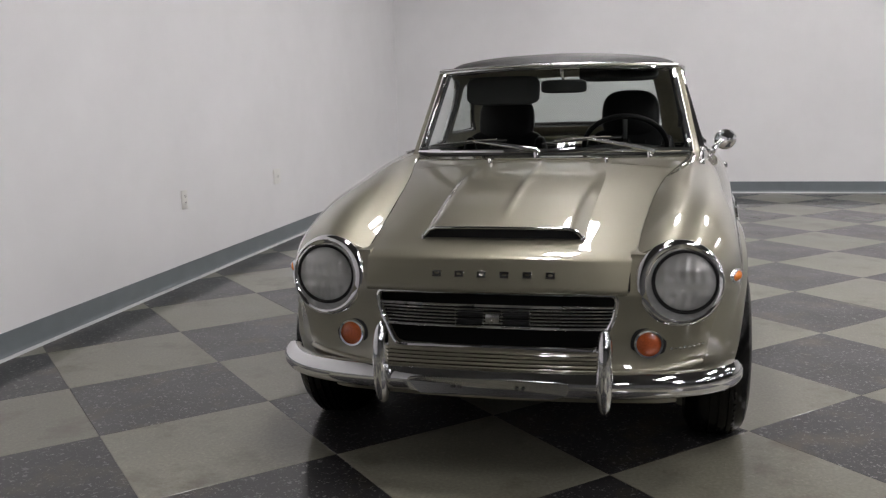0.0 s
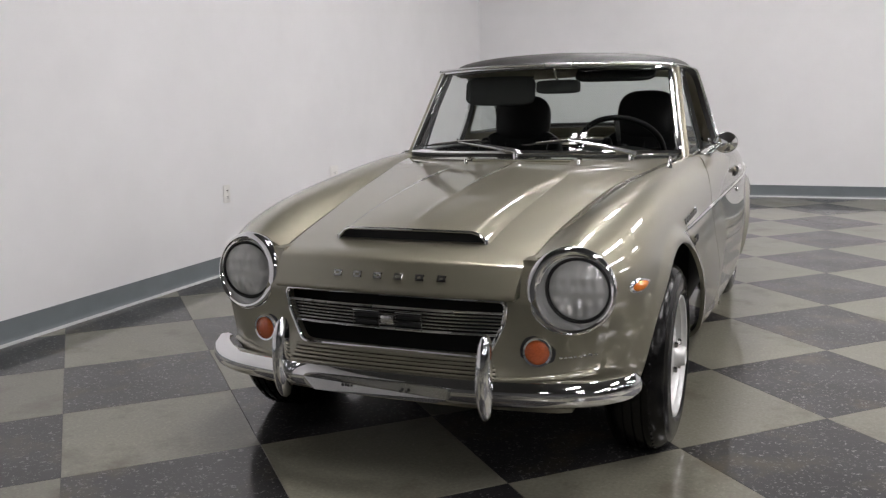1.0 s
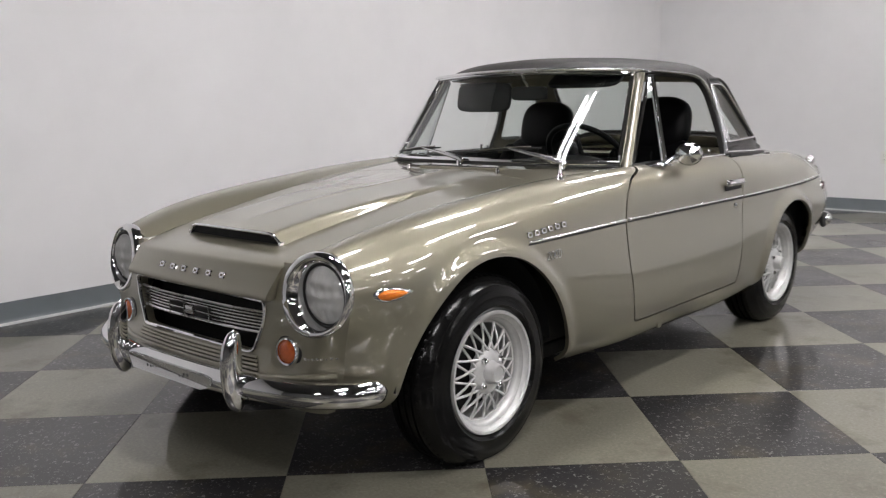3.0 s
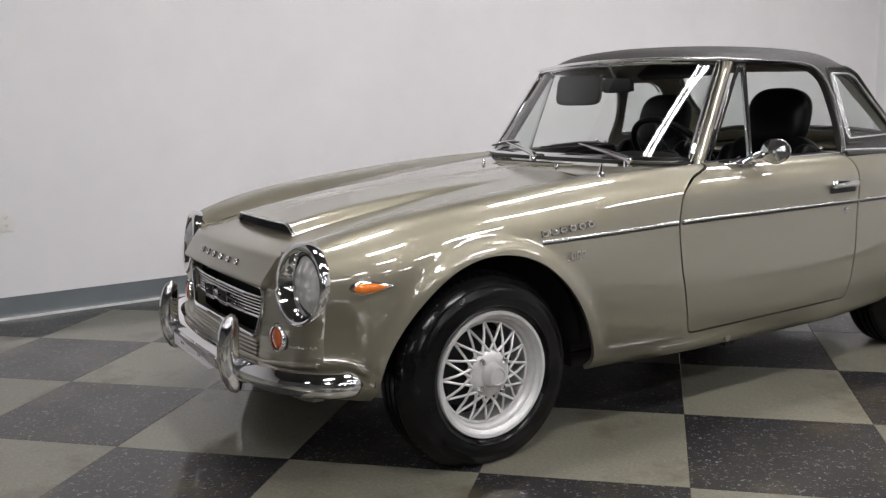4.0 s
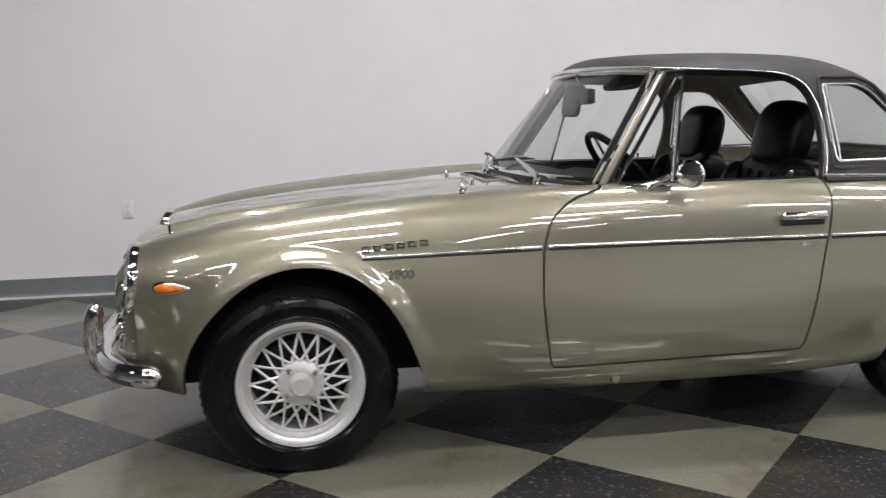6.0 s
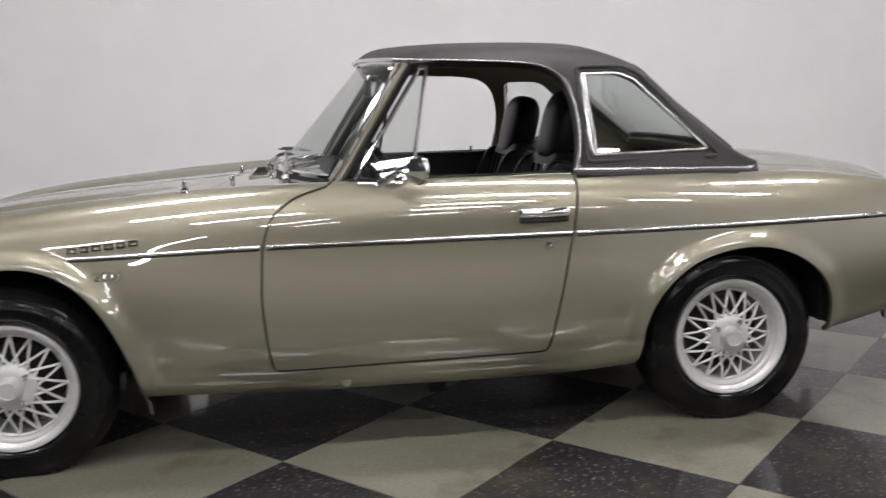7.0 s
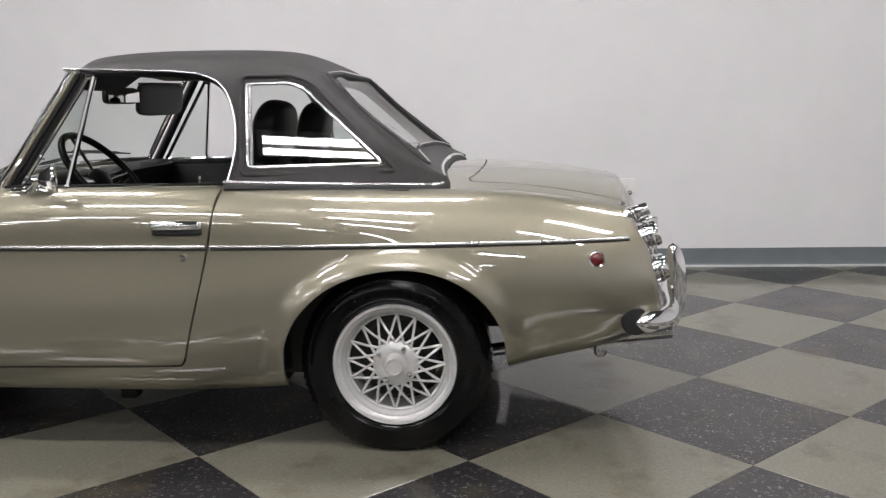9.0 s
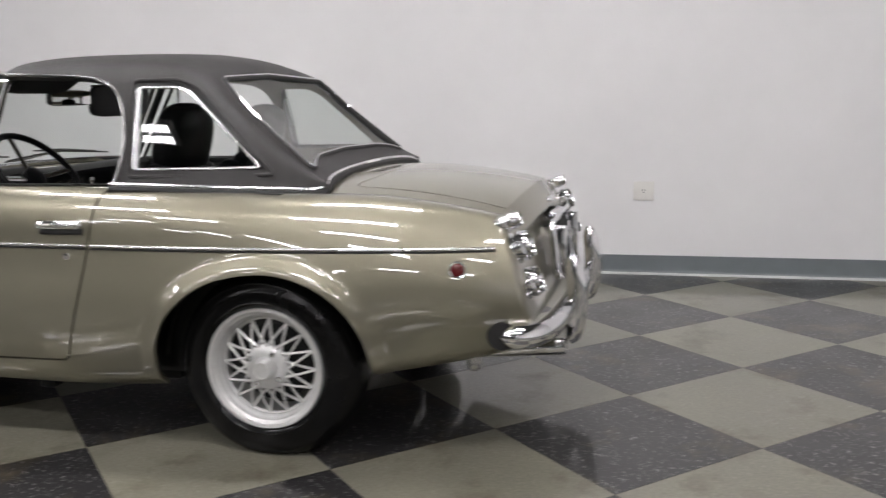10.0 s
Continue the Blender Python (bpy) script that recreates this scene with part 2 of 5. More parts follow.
def tube(points, radius, n=8, flat=1.0, closed=False, up=None, caps=True):
    """A rod along points; radius may be a list; flat squeezes it along its second axis."""
    bm = bmesh.new()
    p = [Vector(q) for q in points]
    k = len(p)
    rad = radius if isinstance(radius, (list, tuple)) else [radius] * k
    rows = []
    side = None
    for i in range(k):
        a, b = (p[i - 1], p[(i + 1) % k]) if closed else (p[max(i - 1, 0)], p[min(i + 1, k - 1)])
        t = (b - a).normalized()
        if up is not None:
            side = t.cross(Vector(up)).normalized()
        elif side is None:
            side = t.orthogonal().normalized()
        else:
            side = (side - t * side.dot(t)).normalized()
        nrm = side.cross(t).normalized()
        rows.append([bm.verts.new(p[i] + rad[i] * (side * math.cos(2 * math.pi * j / n) + nrm * flat * math.sin(2 * math.pi * j / n))) for j in range(n)])
    for i in range(k if closed else k - 1):
        for j in range(n):
            bm.faces.new((rows[i][j], rows[i][(j + 1) % n], rows[(i + 1) % k][(j + 1) % n], rows[(i + 1) % k][j]))
    if caps and not closed:
        bm.faces.new(rows[0][::-1])
        bm.faces.new(rows[-1])
    bmesh.ops.recalc_face_normals(bm, faces=bm.faces)
    return bm


def slab(outline, fn, depth=0.004):
    """A filled outline of 2-D points laid on a surface by fn(a, b), with a back at the given offset vector."""
    bm = bmesh.new()
    front = [bm.verts.new(fn(a, b)) for a, b in outline]
    back = [bm.verts.new(v.co + Vector(depth)) for v in front]
    bm.faces.new(front)
    bm.faces.new(back[::-1])
    n = len(front)
    for i in range(n):
        bm.faces.new((front[i], back[i], back[(i + 1) % n], front[(i + 1) % n]))
    bmesh.ops.recalc_face_normals(bm, faces=bm.faces)
    return bm


def run(a, b, n):
    return [a + (b - a) * i / (n - 1) for i in range(n)]


# ---- the room ----
W0, E0, S0, N0, TOP = ROOM


def structure(name, bm, mat, label, m=None):
    return tagged(part(name, bm, mat, None, label, smooth_shade=False, m=m), kind="structure")


structure("wall_west", box(W0 - 0.15, W0, S0 - 0.15, N0 + 0.15, 0, TOP), WALL, "white painted showroom wall, faintly scuffed")
structure("wall_north", box(W0, E0, N0, N0 + 0.15, 0, TOP), WALL, "white painted showroom wall at the far end")
structure("wall_east", box(E0, E0 + 0.15, S0, N0, 0, TOP), GREY_WALL, "plain grey painted wall closing the hall")
structure("wall_south", box(W0, E0 + 0.15, S0 - 0.15, S0, 0, TOP), GREY_WALL, "plain grey painted wall closing the hall")
structure("ceiling", box(W0 - 0.15, E0 + 0.15, S0 - 0.15, N0 + 0.15, TOP, TOP + 0.1), CEIL, "dark grey showroom ceiling")


def baseboard(name, a, b, inward):
    """A vinyl cove base: a tall flat strip with a rounded top and a foot that curves out over the floor."""
    prof = [(0.0, 0.118), (0.002, 0.12), (0.0045, 0.118), (0.005, 0.03), (0.008, 0.014), (0.016, 0.005), (0.02, 0.0)]
    a, b, n = Vector(a), Vector(b), Vector(inward)
    bm = grid(lambda u, k: a + (b - a) * u + n * prof[k][0] + Vector((0, 0, prof[k][1])), (0, 1), range(len(prof)))
    bmesh.ops.recalc_face_normals(bm, faces=bm.faces)
    return tagged(part(name, bm, BASE, None, "grey-blue vinyl cove baseboard along the white wall"), kind="structure")


def shoe(name, a, b, inward):
    """A pale strip between baseboard and floor."""
    prof = [(0.019, 0.013), (0.023, 0.012), (0.027, 0.007), (0.029, 0.0)]
    a, b, n = Vector(a), Vector(b), Vector(inward)
    bm = grid(lambda u, k: a + (b - a) * u + n * prof[k][0] + Vector((0, 0, prof[k][1])), (0, 1), range(len(prof)))
    bmesh.ops.recalc_face_normals(bm, faces=bm.faces)
    return tagged(part(name, bm, SHOE, None, "pale grey strip at the foot of the baseboard"), kind="structure")


baseboard("baseboard_west", (W0 + 0.0005, S0, 0), (W0 + 0.0005, N0, 0), (1, 0, 0))
baseboard("baseboard_north", (W0, N0 - 0.0005, 0), (E0, N0 - 0.0005, 0), (0, -1, 0))
baseboard("baseboard_east", (E0 - 0.0005, S0, 0), (E0 - 0.0005, N0, 0), (-1, 0, 0))
baseboard("baseboard_south", (W0, S0 + 0.0005, 0), (E0, S0 + 0.0005, 0), (0, 1, 0))


shoe("trim_west", (W0, S0, 0), (W0, N0, 0), (1, 0, 0))
shoe("trim_north", (W0, N0, 0), (E0, N0, 0), (0, -1, 0))


def wall_socket(m, label):
    """A two-way wall socket: bevelled plate with two faces, slots and a screw. Lies in the xz plane, facing -y."""
    base = part("wall_socket", box(-0.036, 0.036, -0.007, 0, -0.058, 0.058, 0.004), PLATE, None, label, m=m)
    tagged(base, category="socket", group="wall sockets")
    for s in (-1, 1):
        face = part("socket_face", lathe([(0, -0.003), (0.015, -0.003), (0.0165, 0)], 20, pose(0, -0.007, 0.021 * s, 90, 0, 0)), PLATE, base)
        for dx in (-0.006, 0.006):
            part("slot", box(dx - 0.001, dx + 0.001, -0.0112, -0.0095, 0.021 * s - 0.002, 0.021 * s + 0.006), SLOT, face)
        part("earth_hole", box(-0.0025, 0.0025, -0.0112, -0.0095, 0.021 * s - 0.009, 0.021 * s - 0.005, 0.0005), SLOT, face)
    part("screw", lathe([(0, -0.0015), (0.003, -0.001), (0.0035, 0)], 12, pose(0, -0.007, 0, 90, 0, 0)), DULL_CHROME, base)
    return base


SOCKET = "white plastic double wall socket on the white wall"
wall_socket(pose(W0 + 0.0005, 1.945, 0.515, 0, 0, 90), SOCKET)


def single_socket(m):
    """A large square plate with one outlet."""
    base = part("wall_socket", box(-0.062, 0.062, -0.008, 0, -0.058, 0.058, 0.004), PLATE, None, "square white plastic wall socket with one outlet", m=m)
    tagged(base, category="socket", group="wall sockets")
    face = part("socket_face", lathe([(0, -0.004), (0.020, -0.004), (0.023, 0)], 24, pose(0, -0.008, 0, 90, 0, 0)), PLATE, base)
    for dx in (-0.008, 0.008):
        part("slot", box(dx - 0.0018, dx + 0.0018, -0.0132, -0.0115, 0.0, 0.010), SLOT, face)
    part("earth_hole", box(-0.004, 0.004, -0.0132, -0.0115, -0.011, -0.005, 0.0006), SLOT, face)


single_socket(pose(W0 + 0.0005, 3.37, 0.52, 0, 0, 90))
wall_socket(pose(W0 + 0.0005, -0.962, 0.53, 0, 0, 90), SOCKET)
wall_socket(pose(-0.04, N0 - 0.0005, 0.515, 0, 0, 0), SOCKET)


def ceiling_light(m):
    """A troffer of 0.4 by 1.2 m: white enamel tray with a rim and two lit panels on either side of a spine."""
    tray = part("ceiling_light", box(-0.20, 0.20, -0.61, 0.61, -0.03, 0, 0.006), FIXTURE, None, "white fluorescent troffer with two lit panels, set in the ceiling", m=m)
    tagged(tray, category="ceiling light", group="ceiling lights")
    for s in (-1, 1):
        part("diffuser", box(0.09 * s - 0.055, 0.09 * s + 0.055, -0.56, 0.56, -0.042, -0.026, 0.005), TUBE, tray, "lit white diffuser")
    part("spine", box(-0.018, 0.018, -0.58, 0.58, -0.05, -0.028, 0.006), FIXTURE, tray)
    return tray


first_light = None
for i in range(0, 7):
    for k in range(-4, 3):
        lx, ly = LIGHT_FIRST[0] + LIGHT_STEP[0] * i, LIGHT_FIRST[1] + LIGHT_STEP[1] * k
        if ly < (-1.5 if lx < 2 else -8.0) or ly > N0 - 0.7 or ((i > 2 or ly < -1.5) and (k + i) % 2):      # every other light further off, and none before the car's nose
            continue
        if first_light is None:
            first_light = ceiling_light(pose(lx, ly, TOP))
        else:
            copy_thing(first_light, pose(lx, ly, TOP))


# ---- the roadster: nose towards -y, front axle at y = 0, rear axle at y = 2.28 ----
CAR = tagged(new("roadster"), "olive champagne two-seat roadster with black hardtop and silver lattice wheels", "car")
CAR.location = (0.008, 0, 0)

STATIONS = (-0.495, -0.38, -0.25, -0.05, 0.2, 0.5, 0.8, 1.0, 1.4, 1.75, 2.1, 2.4, 2.6, 2.8, 2.93, 3.0)
valley_x = spline(STATIONS, (0.405, 0.41, 0.42, 0.44, 0.47, 0.52, 0.58, 0.605, 0.615, 0.62, 0.60, 0.56, 0.54, 0.53, 0.52, 0.51))
valley_z = spline(STATIONS, (0.667, 0.694, 0.718, 0.752, 0.788, 0.818, 0.838, 0.848, 0.85, 0.845, 0.834, 0.826, 0.822, 0.80, 0.777, 0.76))
crown_x = spline(STATIONS, (0.53, 0.54, 0.555, 0.58, 0.605, 0.625, 0.645, 0.66, 0.67, 0.672, 0.668, 0.65, 0.64, 0.625, 0.61, 0.60))
crown_z = spline(STATIONS, (0.703, 0.738, 0.767, 0.795, 0.819, 0.842, 0.855, 0.858, 0.86, 0.853, 0.839, 0.829, 0.82, 0.797, 0.775, 0.758))
shoulder_x = spline(STATIONS, (0.602, 0.648, 0.67, 0.69, 0.705, 0.722, 0.738, 0.748, 0.76, 0.765, 0.758, 0.735, 0.715, 0.69, 0.665, 0.65))
shoulder_z = spline(STATIONS, (0.668, 0.689, 0.715, 0.74, 0.757, 0.775, 0.79, 0.795, 0.80, 0.80, 0.79, 0.775, 0.765, 0.745, 0.725, 0.71))
belt_x = spline(STATIONS, (0.635, 0.684, 0.708, 0.722, 0.737, 0.755, 0.770, 0.777, 0.787, 0.795, 0.79, 0.773, 0.755, 0.73, 0.70, 0.675))
belt_z = spline(STATIONS, (0.60, 0.62, 0.64, 0.66, 0.675, 0.68, 0.68, 0.68, 0.68, 0.68, 0.68, 0.68, 0.675, 0.665, 0.655, 0.65))
low_x = spline(STATIONS, (0.575, 0.658, 0.70, 0.722, 0.742, 0.762, 0.773, 0.776, 0.783, 0.787, 0.785, 0.77, 0.75, 0.72, 0.69, 0.665))
low_z = spline(STATIONS, (0.31, 0.31, 0.31, 0.31, 0.31, 0.31, 0.30, 0.30, 0.30, 0.30, 0.31, 0.34, 0.36, 0.39, 0.41, 0.43))
foot_z = spline(STATIONS, (0.25, 0.24, 0.23, 0.225, 0.222, 0.22, 0.213, 0.213, 0.212, 0.215, 0.235, 0.26, 0.275, 0.305, 0.33, 0.35))

FRONT_ARCH = [(-0.362, 0.289), (-0.352, 0.356), (-0.325, 0.421), (-0.262, 0.508), (-0.176, 0.586), (-0.083, 0.634), (0.023, 0.649), (0.131, 0.63),
              (0.222, 0.573), (0.297, 0.477), (0.354, 0.343), (0.383, 0.224), (0.39, 0.05), (-0.362, 0.05)]
REAR_ARCH = [(1.943, 0.332), (1.953, 0.387), (1.99, 0.467), (2.079, 0.55), (2.185, 0.594), (2.326, 0.611), (2.449, 0.585), (2.556, 0.519),
             (2.62, 0.417), (2.635, 0.293), (2.64, 0.05), (1.935, 0.05)]
DOOR_LINE = [(1.0, 0.95), (0.98, 0.852), (0.86, 0.82), (0.785, 0.765), (0.757, 0.677), (0.747, 0.52), (0.757, 0.39), (0.772, 0.296), (0.80, 0.296), (1.60, 0.306), (1.629, 0.308),
             (1.675, 0.487), (1.72, 0.68), (1.748, 0.853), (1.76, 0.95)]
front_arch, rear_arch, door_line = inside(chaikin(FRONT_ARCH, 4)), inside(chaikin(REAR_ARCH, 4)), inside(rounded(DOOR_LINE, 0.03))


def side_profile(y):
    flat = smooth(-0.1, 1.0, y) * (1 - smooth(1.5, 2.2, y))          # the doors lean in from a low widest line
    b = belt_x(y) - 0.006 * flat, belt_z(y)
    lo = low_x(y) + 0.026 * flat, low_z(y)
    mid = 0.5 * (belt_x(y) + low_x(y)) + 0.006 + 0.022 * smooth(-0.3, 0.4, y) - 0.004 * flat, 0.5 * (b[1] + lo[1])
    f = foot_z(y)
    return along([(valley_x(y), valley_z(y)), (crown_x(y), crown_z(y)), (shoulder_x(y), shoulder_z(y)), b, mid, lo, (lo[0] - 0.022, f + 0.03), (lo[0] - 0.055, f)])


def side_point(y, prof, v):
    x, z = prof(v)
    d = min(front_arch(y, z), rear_arch(y, z))
    if -0.08 < d < 0.09:                                    # the rolled lip round the wheel openings
        x += 0.016 * (1 - smooth(0.012, 0.06, d)) * smooth(0.2, 0.3, z)
    tail = smooth(2.72, 3.0, y)
    lean = (0.76 - z) * 0.48 if z > 0.65 else 0.053 + (0.65 - z) * 0.25 if z > 0.45 else 0.103 - (0.45 - z) * 0.75
    return Vector((x, y + tail * lean, z))


def dense(a, b, step):
    return run(a, b, max(2, int(round((b - a) / step)) + 1))


VS = dense(0, 0.3, 0.013) + dense(0.3, 0.86, 0.0115)[1:] + dense(0.86, 1, 0.02)[1:]
YS = dense(-0.495, 3.0, 0.022)
profiles = {y: side_profile(y) for y in YS}
side = grid(lambda y, v: side_point(y, profiles[y], v), YS, VS)
if side.faces[:][len(side.faces) // 2].normal.length == 0:
    side.normal_update()
side.normal_update()
if sum(f.normal.x for f in side.faces) < 0:
    bmesh.ops.reverse_faces(side, faces=side.faces)
cut(side, lambda p: -front_arch(p.y, p.z))
cut(side, lambda p: -rear_arch(p.y, p.z))
door = side.copy()
cut(door, lambda p: door_line(p.y, p.z) + 0.0035)
cut(side, lambda p: -(door_line(p.y, p.z) - 0.003))


fender = cut(side.copy(), lambda p: p.y - 0.78 if p.z < 0.5 else p.y - 1.1)
quarter = cut(side.copy(), lambda p: 1.62 - p.y)
sill = cut(cut(cut(side.copy(), lambda p: 0.78 - p.y), lambda p: p.y - 1.62), lambda p: p.z - 0.5)
side.free()
door_parts = []
for flip in (False, True):
    pick = (lambda b: mirrored(b)) if flip else (lambda b: b.copy())
    part("front_fender", flange(pick(fender), 0.014), PAINT, CAR)
    part("rear_quarter_panel", flange(pick(quarter), 0.014), PAINT, CAR)
    part("sill_panel", flange(pick(sill), 0.014), PAINT, CAR)
    door_parts.append(part("door", flange(pick(door), 0.03), PAINT, CAR, "closed door with its window wound down"))
    s = -1 if flip else 1
    gap = []
    for y, z in rounded(DOOR_LINE[1:-1], 0.03, closed=False):
        prof = side_profile(y)
        x = min((prof(v) for v in run(0.1, 0.97, 200)), key=lambda q: abs(q[1] - z))[0]
        gap.append((s * (x - 0.024), y, z))
    # black tube added behind the shut line so that the gap looks deep
    part("door_gap_backing", tube(gap, 0.009, 6), SEAL, door_parts[-1], "black strip added behind the door gap to darken it")
for b in (fender, quarter, sill, door):
    b.free()

# the tail panel closes the end
tail_prof = side_profile(3.0)


def tail_point(k, v):
    p = side_point(3.0, tail_prof, v)
    sx, dy = ((1, 0), (0.99, 0.010), (0.965, 0.016), (0.90, 0.018), (0.6, 0.024), (0.3, 0.028), (0, 0.03))[k]
    return Vector((p.x * sx, p.y + dy, p.z))


tail = grid(tail_point, range(7), [v for v in VS])
tail = joined(tail, mirrored(tail))
bmesh.ops.remove_doubles(tail, verts=tail.verts, dist=1e-4)
bmesh.ops.recalc_face_normals(tail, faces=tail.faces)
part("tail_panel", tail, PAINT, CAR)

# ---- bonnet, scuttle and the sheet over the nose ----
NOSE = [(-0.592, 0.565, 0.376), (-0.600, 0.568, 0.378), (-0.604, 0.576, 0.380), (-0.600, 0.590, 0.381), (-0.590, 0.611, 0.383), (-0.579, 0.634, 0.386), (-0.570, 0.652, 0.388), (-0.565, 0.6605, 0.389), (-0.555, 0.6675, 0.39)]
centre_z = spline((-0.555, -0.43, -0.2, 0.1, 0.45, 0.72, 0.9, 1.05), (0.672, 0.698, 0.742, 0.788, 0.826, 0.846, 0.852, 0.855))
edge_z = spline((-0.555, -0.46, -0.38, -0.25, -0.05, 0.2, 0.5, 0.8, 1.05), (0.665, 0.68, 0.695, 0.718, 0.752, 0.788, 0.818, 0.838, 0.849))
edge_x = spline((-0.555, -0.46, -0.38, -0.25, -0.05, 0.2, 0.5, 0.8, 1.05), (0.391, 0.403, 0.408, 0.418, 0.438, 0.468, 0.518, 0.578, 0.606))
nose_curve = along([n for n in NOSE])
HOOD_U = [("n", t) for t in run(0, 1, 26)] + [("y", y) for y in dense(-0.555, 1.05, 0.024)[1:]]


def hood_point(u, w):
    kind, q = u
    if kind == "n":
        y, z, hx = nose_curve(q)
        x = w * hx
        return Vector((x, y + (0.012 + 0.023 * q) * w * w, z - 0.006 * w * w * q))
    hx, ze, zc = edge_x(q), edge_z(q), centre_z(q)
    ridge = 0.004 * math.exp(-(w * hx / 0.012) ** 2) * smooth(-0.3, 0.0, q)
    return Vector((w * hx, q + 0.035 * w * w * (1 - smooth(-0.555, -0.3, q)), ze + (zc - ze) * (1 - w * w) + ridge))


hood = grid(hood_point, HOOD_U, run(-1, 1, 61))
hood.normal_update()
if sum(f.normal.z for f in hood.faces) < 0:
    bmesh.ops.reverse_faces(hood, faces=hood.faces)


def hood_end(p):
    return p.y - (0.648 - 0.112 * (p.x / 0.54) ** 2)


scuttle = cut(hood.copy(), lambda p: -(hood_end(p) - 0.0025))
cut(hood, lambda p: hood_end(p) + 0.0025)
cut(hood, lambda p: abs(p.x) - (edge_x(min(max(p.y, -0.555), 1.05)) - 0.0012) if p.y > -0.52 else -1.0)
gutters = [tube([(s * (valley_x(y) - 0.004), y, valley_z(y) - 0.016) for y in dense(-0.49, 0.95, 0.06)], 0.009, 8) for s in (-1, 1)]
for gutter in gutters:
    part("bonnet_gutter", gutter, PAINT, CAR)
bonnet = part("bonnet", flange(hood, 0.015), PAINT, CAR)
part("scuttle", flange(scuttle, 0.01), PAINT, CAR)


# the bonnet's cheeks beside the nose
for s in (-1, 1):
    cheek = grid(lambda t, k: hood_point(("n", t), s) + Vector((-0.0005 * s, 0.085 * k, -0.001)), run(0, 1, 16), (0, 0.5, 1))
    part("nose_cheek", cheek, PAINT, bonnet)


# air scoop: a low blister that opens forward
def scoop_point(y, w):
    half = 0.262 + 0.035 * smooth(-0.43, 0.5, y)
    x = w * half
    base_half = edge_x(y)
    base = edge_z(y) + (centre_z(y) - edge_z(y)) * (1 - (x / base_half) ** 2)
    lift = (0.036 * (1 - smooth(-0.43, 0.62, y)) + 0.001) * (1 - smooth(0.80, 1.0, abs(w)))
    ridge = 0.004 * math.exp(-(x / 0.012) ** 2) * smooth(-0.43, -0.2, y)
    return Vector((x, y + 0.02 * w * w, base + lift + ridge - 0.0006))


scoop = grid(scoop_point, dense(-0.435, 0.62, 0.025), run(-1, 1, 49))
scoop.normal_update()
if sum(f.normal.z for f in scoop.faces) < 0:
    bmesh.ops.reverse_faces(scoop, faces=scoop.faces)
air_scoop = part("air_scoop", scoop, PAINT, CAR, "low air scoop on the bonnet with a dark mouth")
lip = [scoop_point(-0.437, w) + Vector((0, -0.002, -0.002)) for w in run(-0.93, 0.93, 25)]
part("scoop_lip", tube(lip, 0.0042, 8), CHROME, air_scoop, "thin chrome lip")
for s in (-1, 1):
    e = scoop_point(-0.437, 0.93 * s)
    part("scoop_corner", box(e.x - 0.006, e.x + 0.006, e.y - 0.006, e.y + 0.012, e.z - 0.022, e.z + 0.004, 0.003), CHROME, air_scoop)
# a black sheet across the mouth draws the shade inside
mouth = grid(lambda w, k: scoop_point(-0.430, w) + Vector((0, 0.002, -0.003 if k else -0.045 + 0.012 * abs(w) ** 8)), run(-0.95, 0.95, 25), (0, 1))
part("scoop_mouth_shade", mouth, DARK, air_scoop)

# pressed ventilator panel in the scuttle
vent = None
for i in range(26):
    x = -0.195 + 0.0156 * i
    y = 0.730
    z = centre_z(y) + 0.001
    if vent is None:
        vent = part("scuttle_vent", box(-0.21, 0.21, y - 0.036, y + 0.036, z - 0.004, z + 0.0035, 0.002), PAINT, CAR, "painted ventilator panel with narrow slots")
    part("vent_slot", box(x - 0.002, x + 0.002, y - 0.026, y + 0.026, z + 0.003, z + 0.0042), DARK, vent)

# ---- front panel ----
front_prof = side_profile(-0.495)
front_side = [front_prof(v) for v in run(0.30, 1, 200)]


def front_edge(z):
    x = min(front_side, key=lambda q: abs(q[1] - z))[0]
    return x


def panel_point(z, w):
    zz = min(max(z, 0.235), 0.665)
    ex = front_edge(min(zz, 0.66))
    yf = np.interp(zz, (0.22, 0.29, 0.322, 0.345, 0.37, 0.42, 0.5, 0.56, 0.62, 0.68), (-0.55, -0.575, -0.598, -0.606, -0.598, -0.590, -0.588, -0.588, -0.570, -0.544))
    c = spline((0, 0.25, 0.44, ex, ex + 0.14), (yf, yf + 0.008, yf + 0.032, -0.495, -0.28))
    x = w * ex
    y = c(x)
    back = max(0.0, z - 0.672)
    return Vector((x, y + back * 6, z - back * 0.75))


panel = grid(panel_point, dense(0.235, 0.672, 0.0075) + [0.676, 0.68, 0.684], run(0, 1, 46))
panel = joined(panel, mirrored(panel))
bmesh.ops.remove_doubles(panel, verts=panel.verts, dist=1e-4)
bmesh.ops.recalc_face_normals(panel, faces=panel.faces)
panel.normal_update()
if sum(f.normal.y for f in panel.faces) > 0:
    bmesh.ops.reverse_faces(panel, faces=panel.faces)
GRILLE = rounded([(-0.352, 0.563), (0.352, 0.563), (0.345, 0.50), (0.298, 0.402), (-0.298, 0.402), (-0.345, 0.50)], 0.022)
grille_line = inside(GRILLE)
cut(panel, lambda p: -grille_line(p.x, p.z))
cut(panel, lambda p: min(0.386 - abs(p.x), p.z - 0.567))
cut(panel, lambda p: 0.102 - math.hypot(abs(p.x) - 0.530, p.z - 0.592))
part("front_panel", flange(panel, 0.03, Vector((0, 1, 0))), PAINT, CAR, "nose panel under the bonnet with the grille opening")


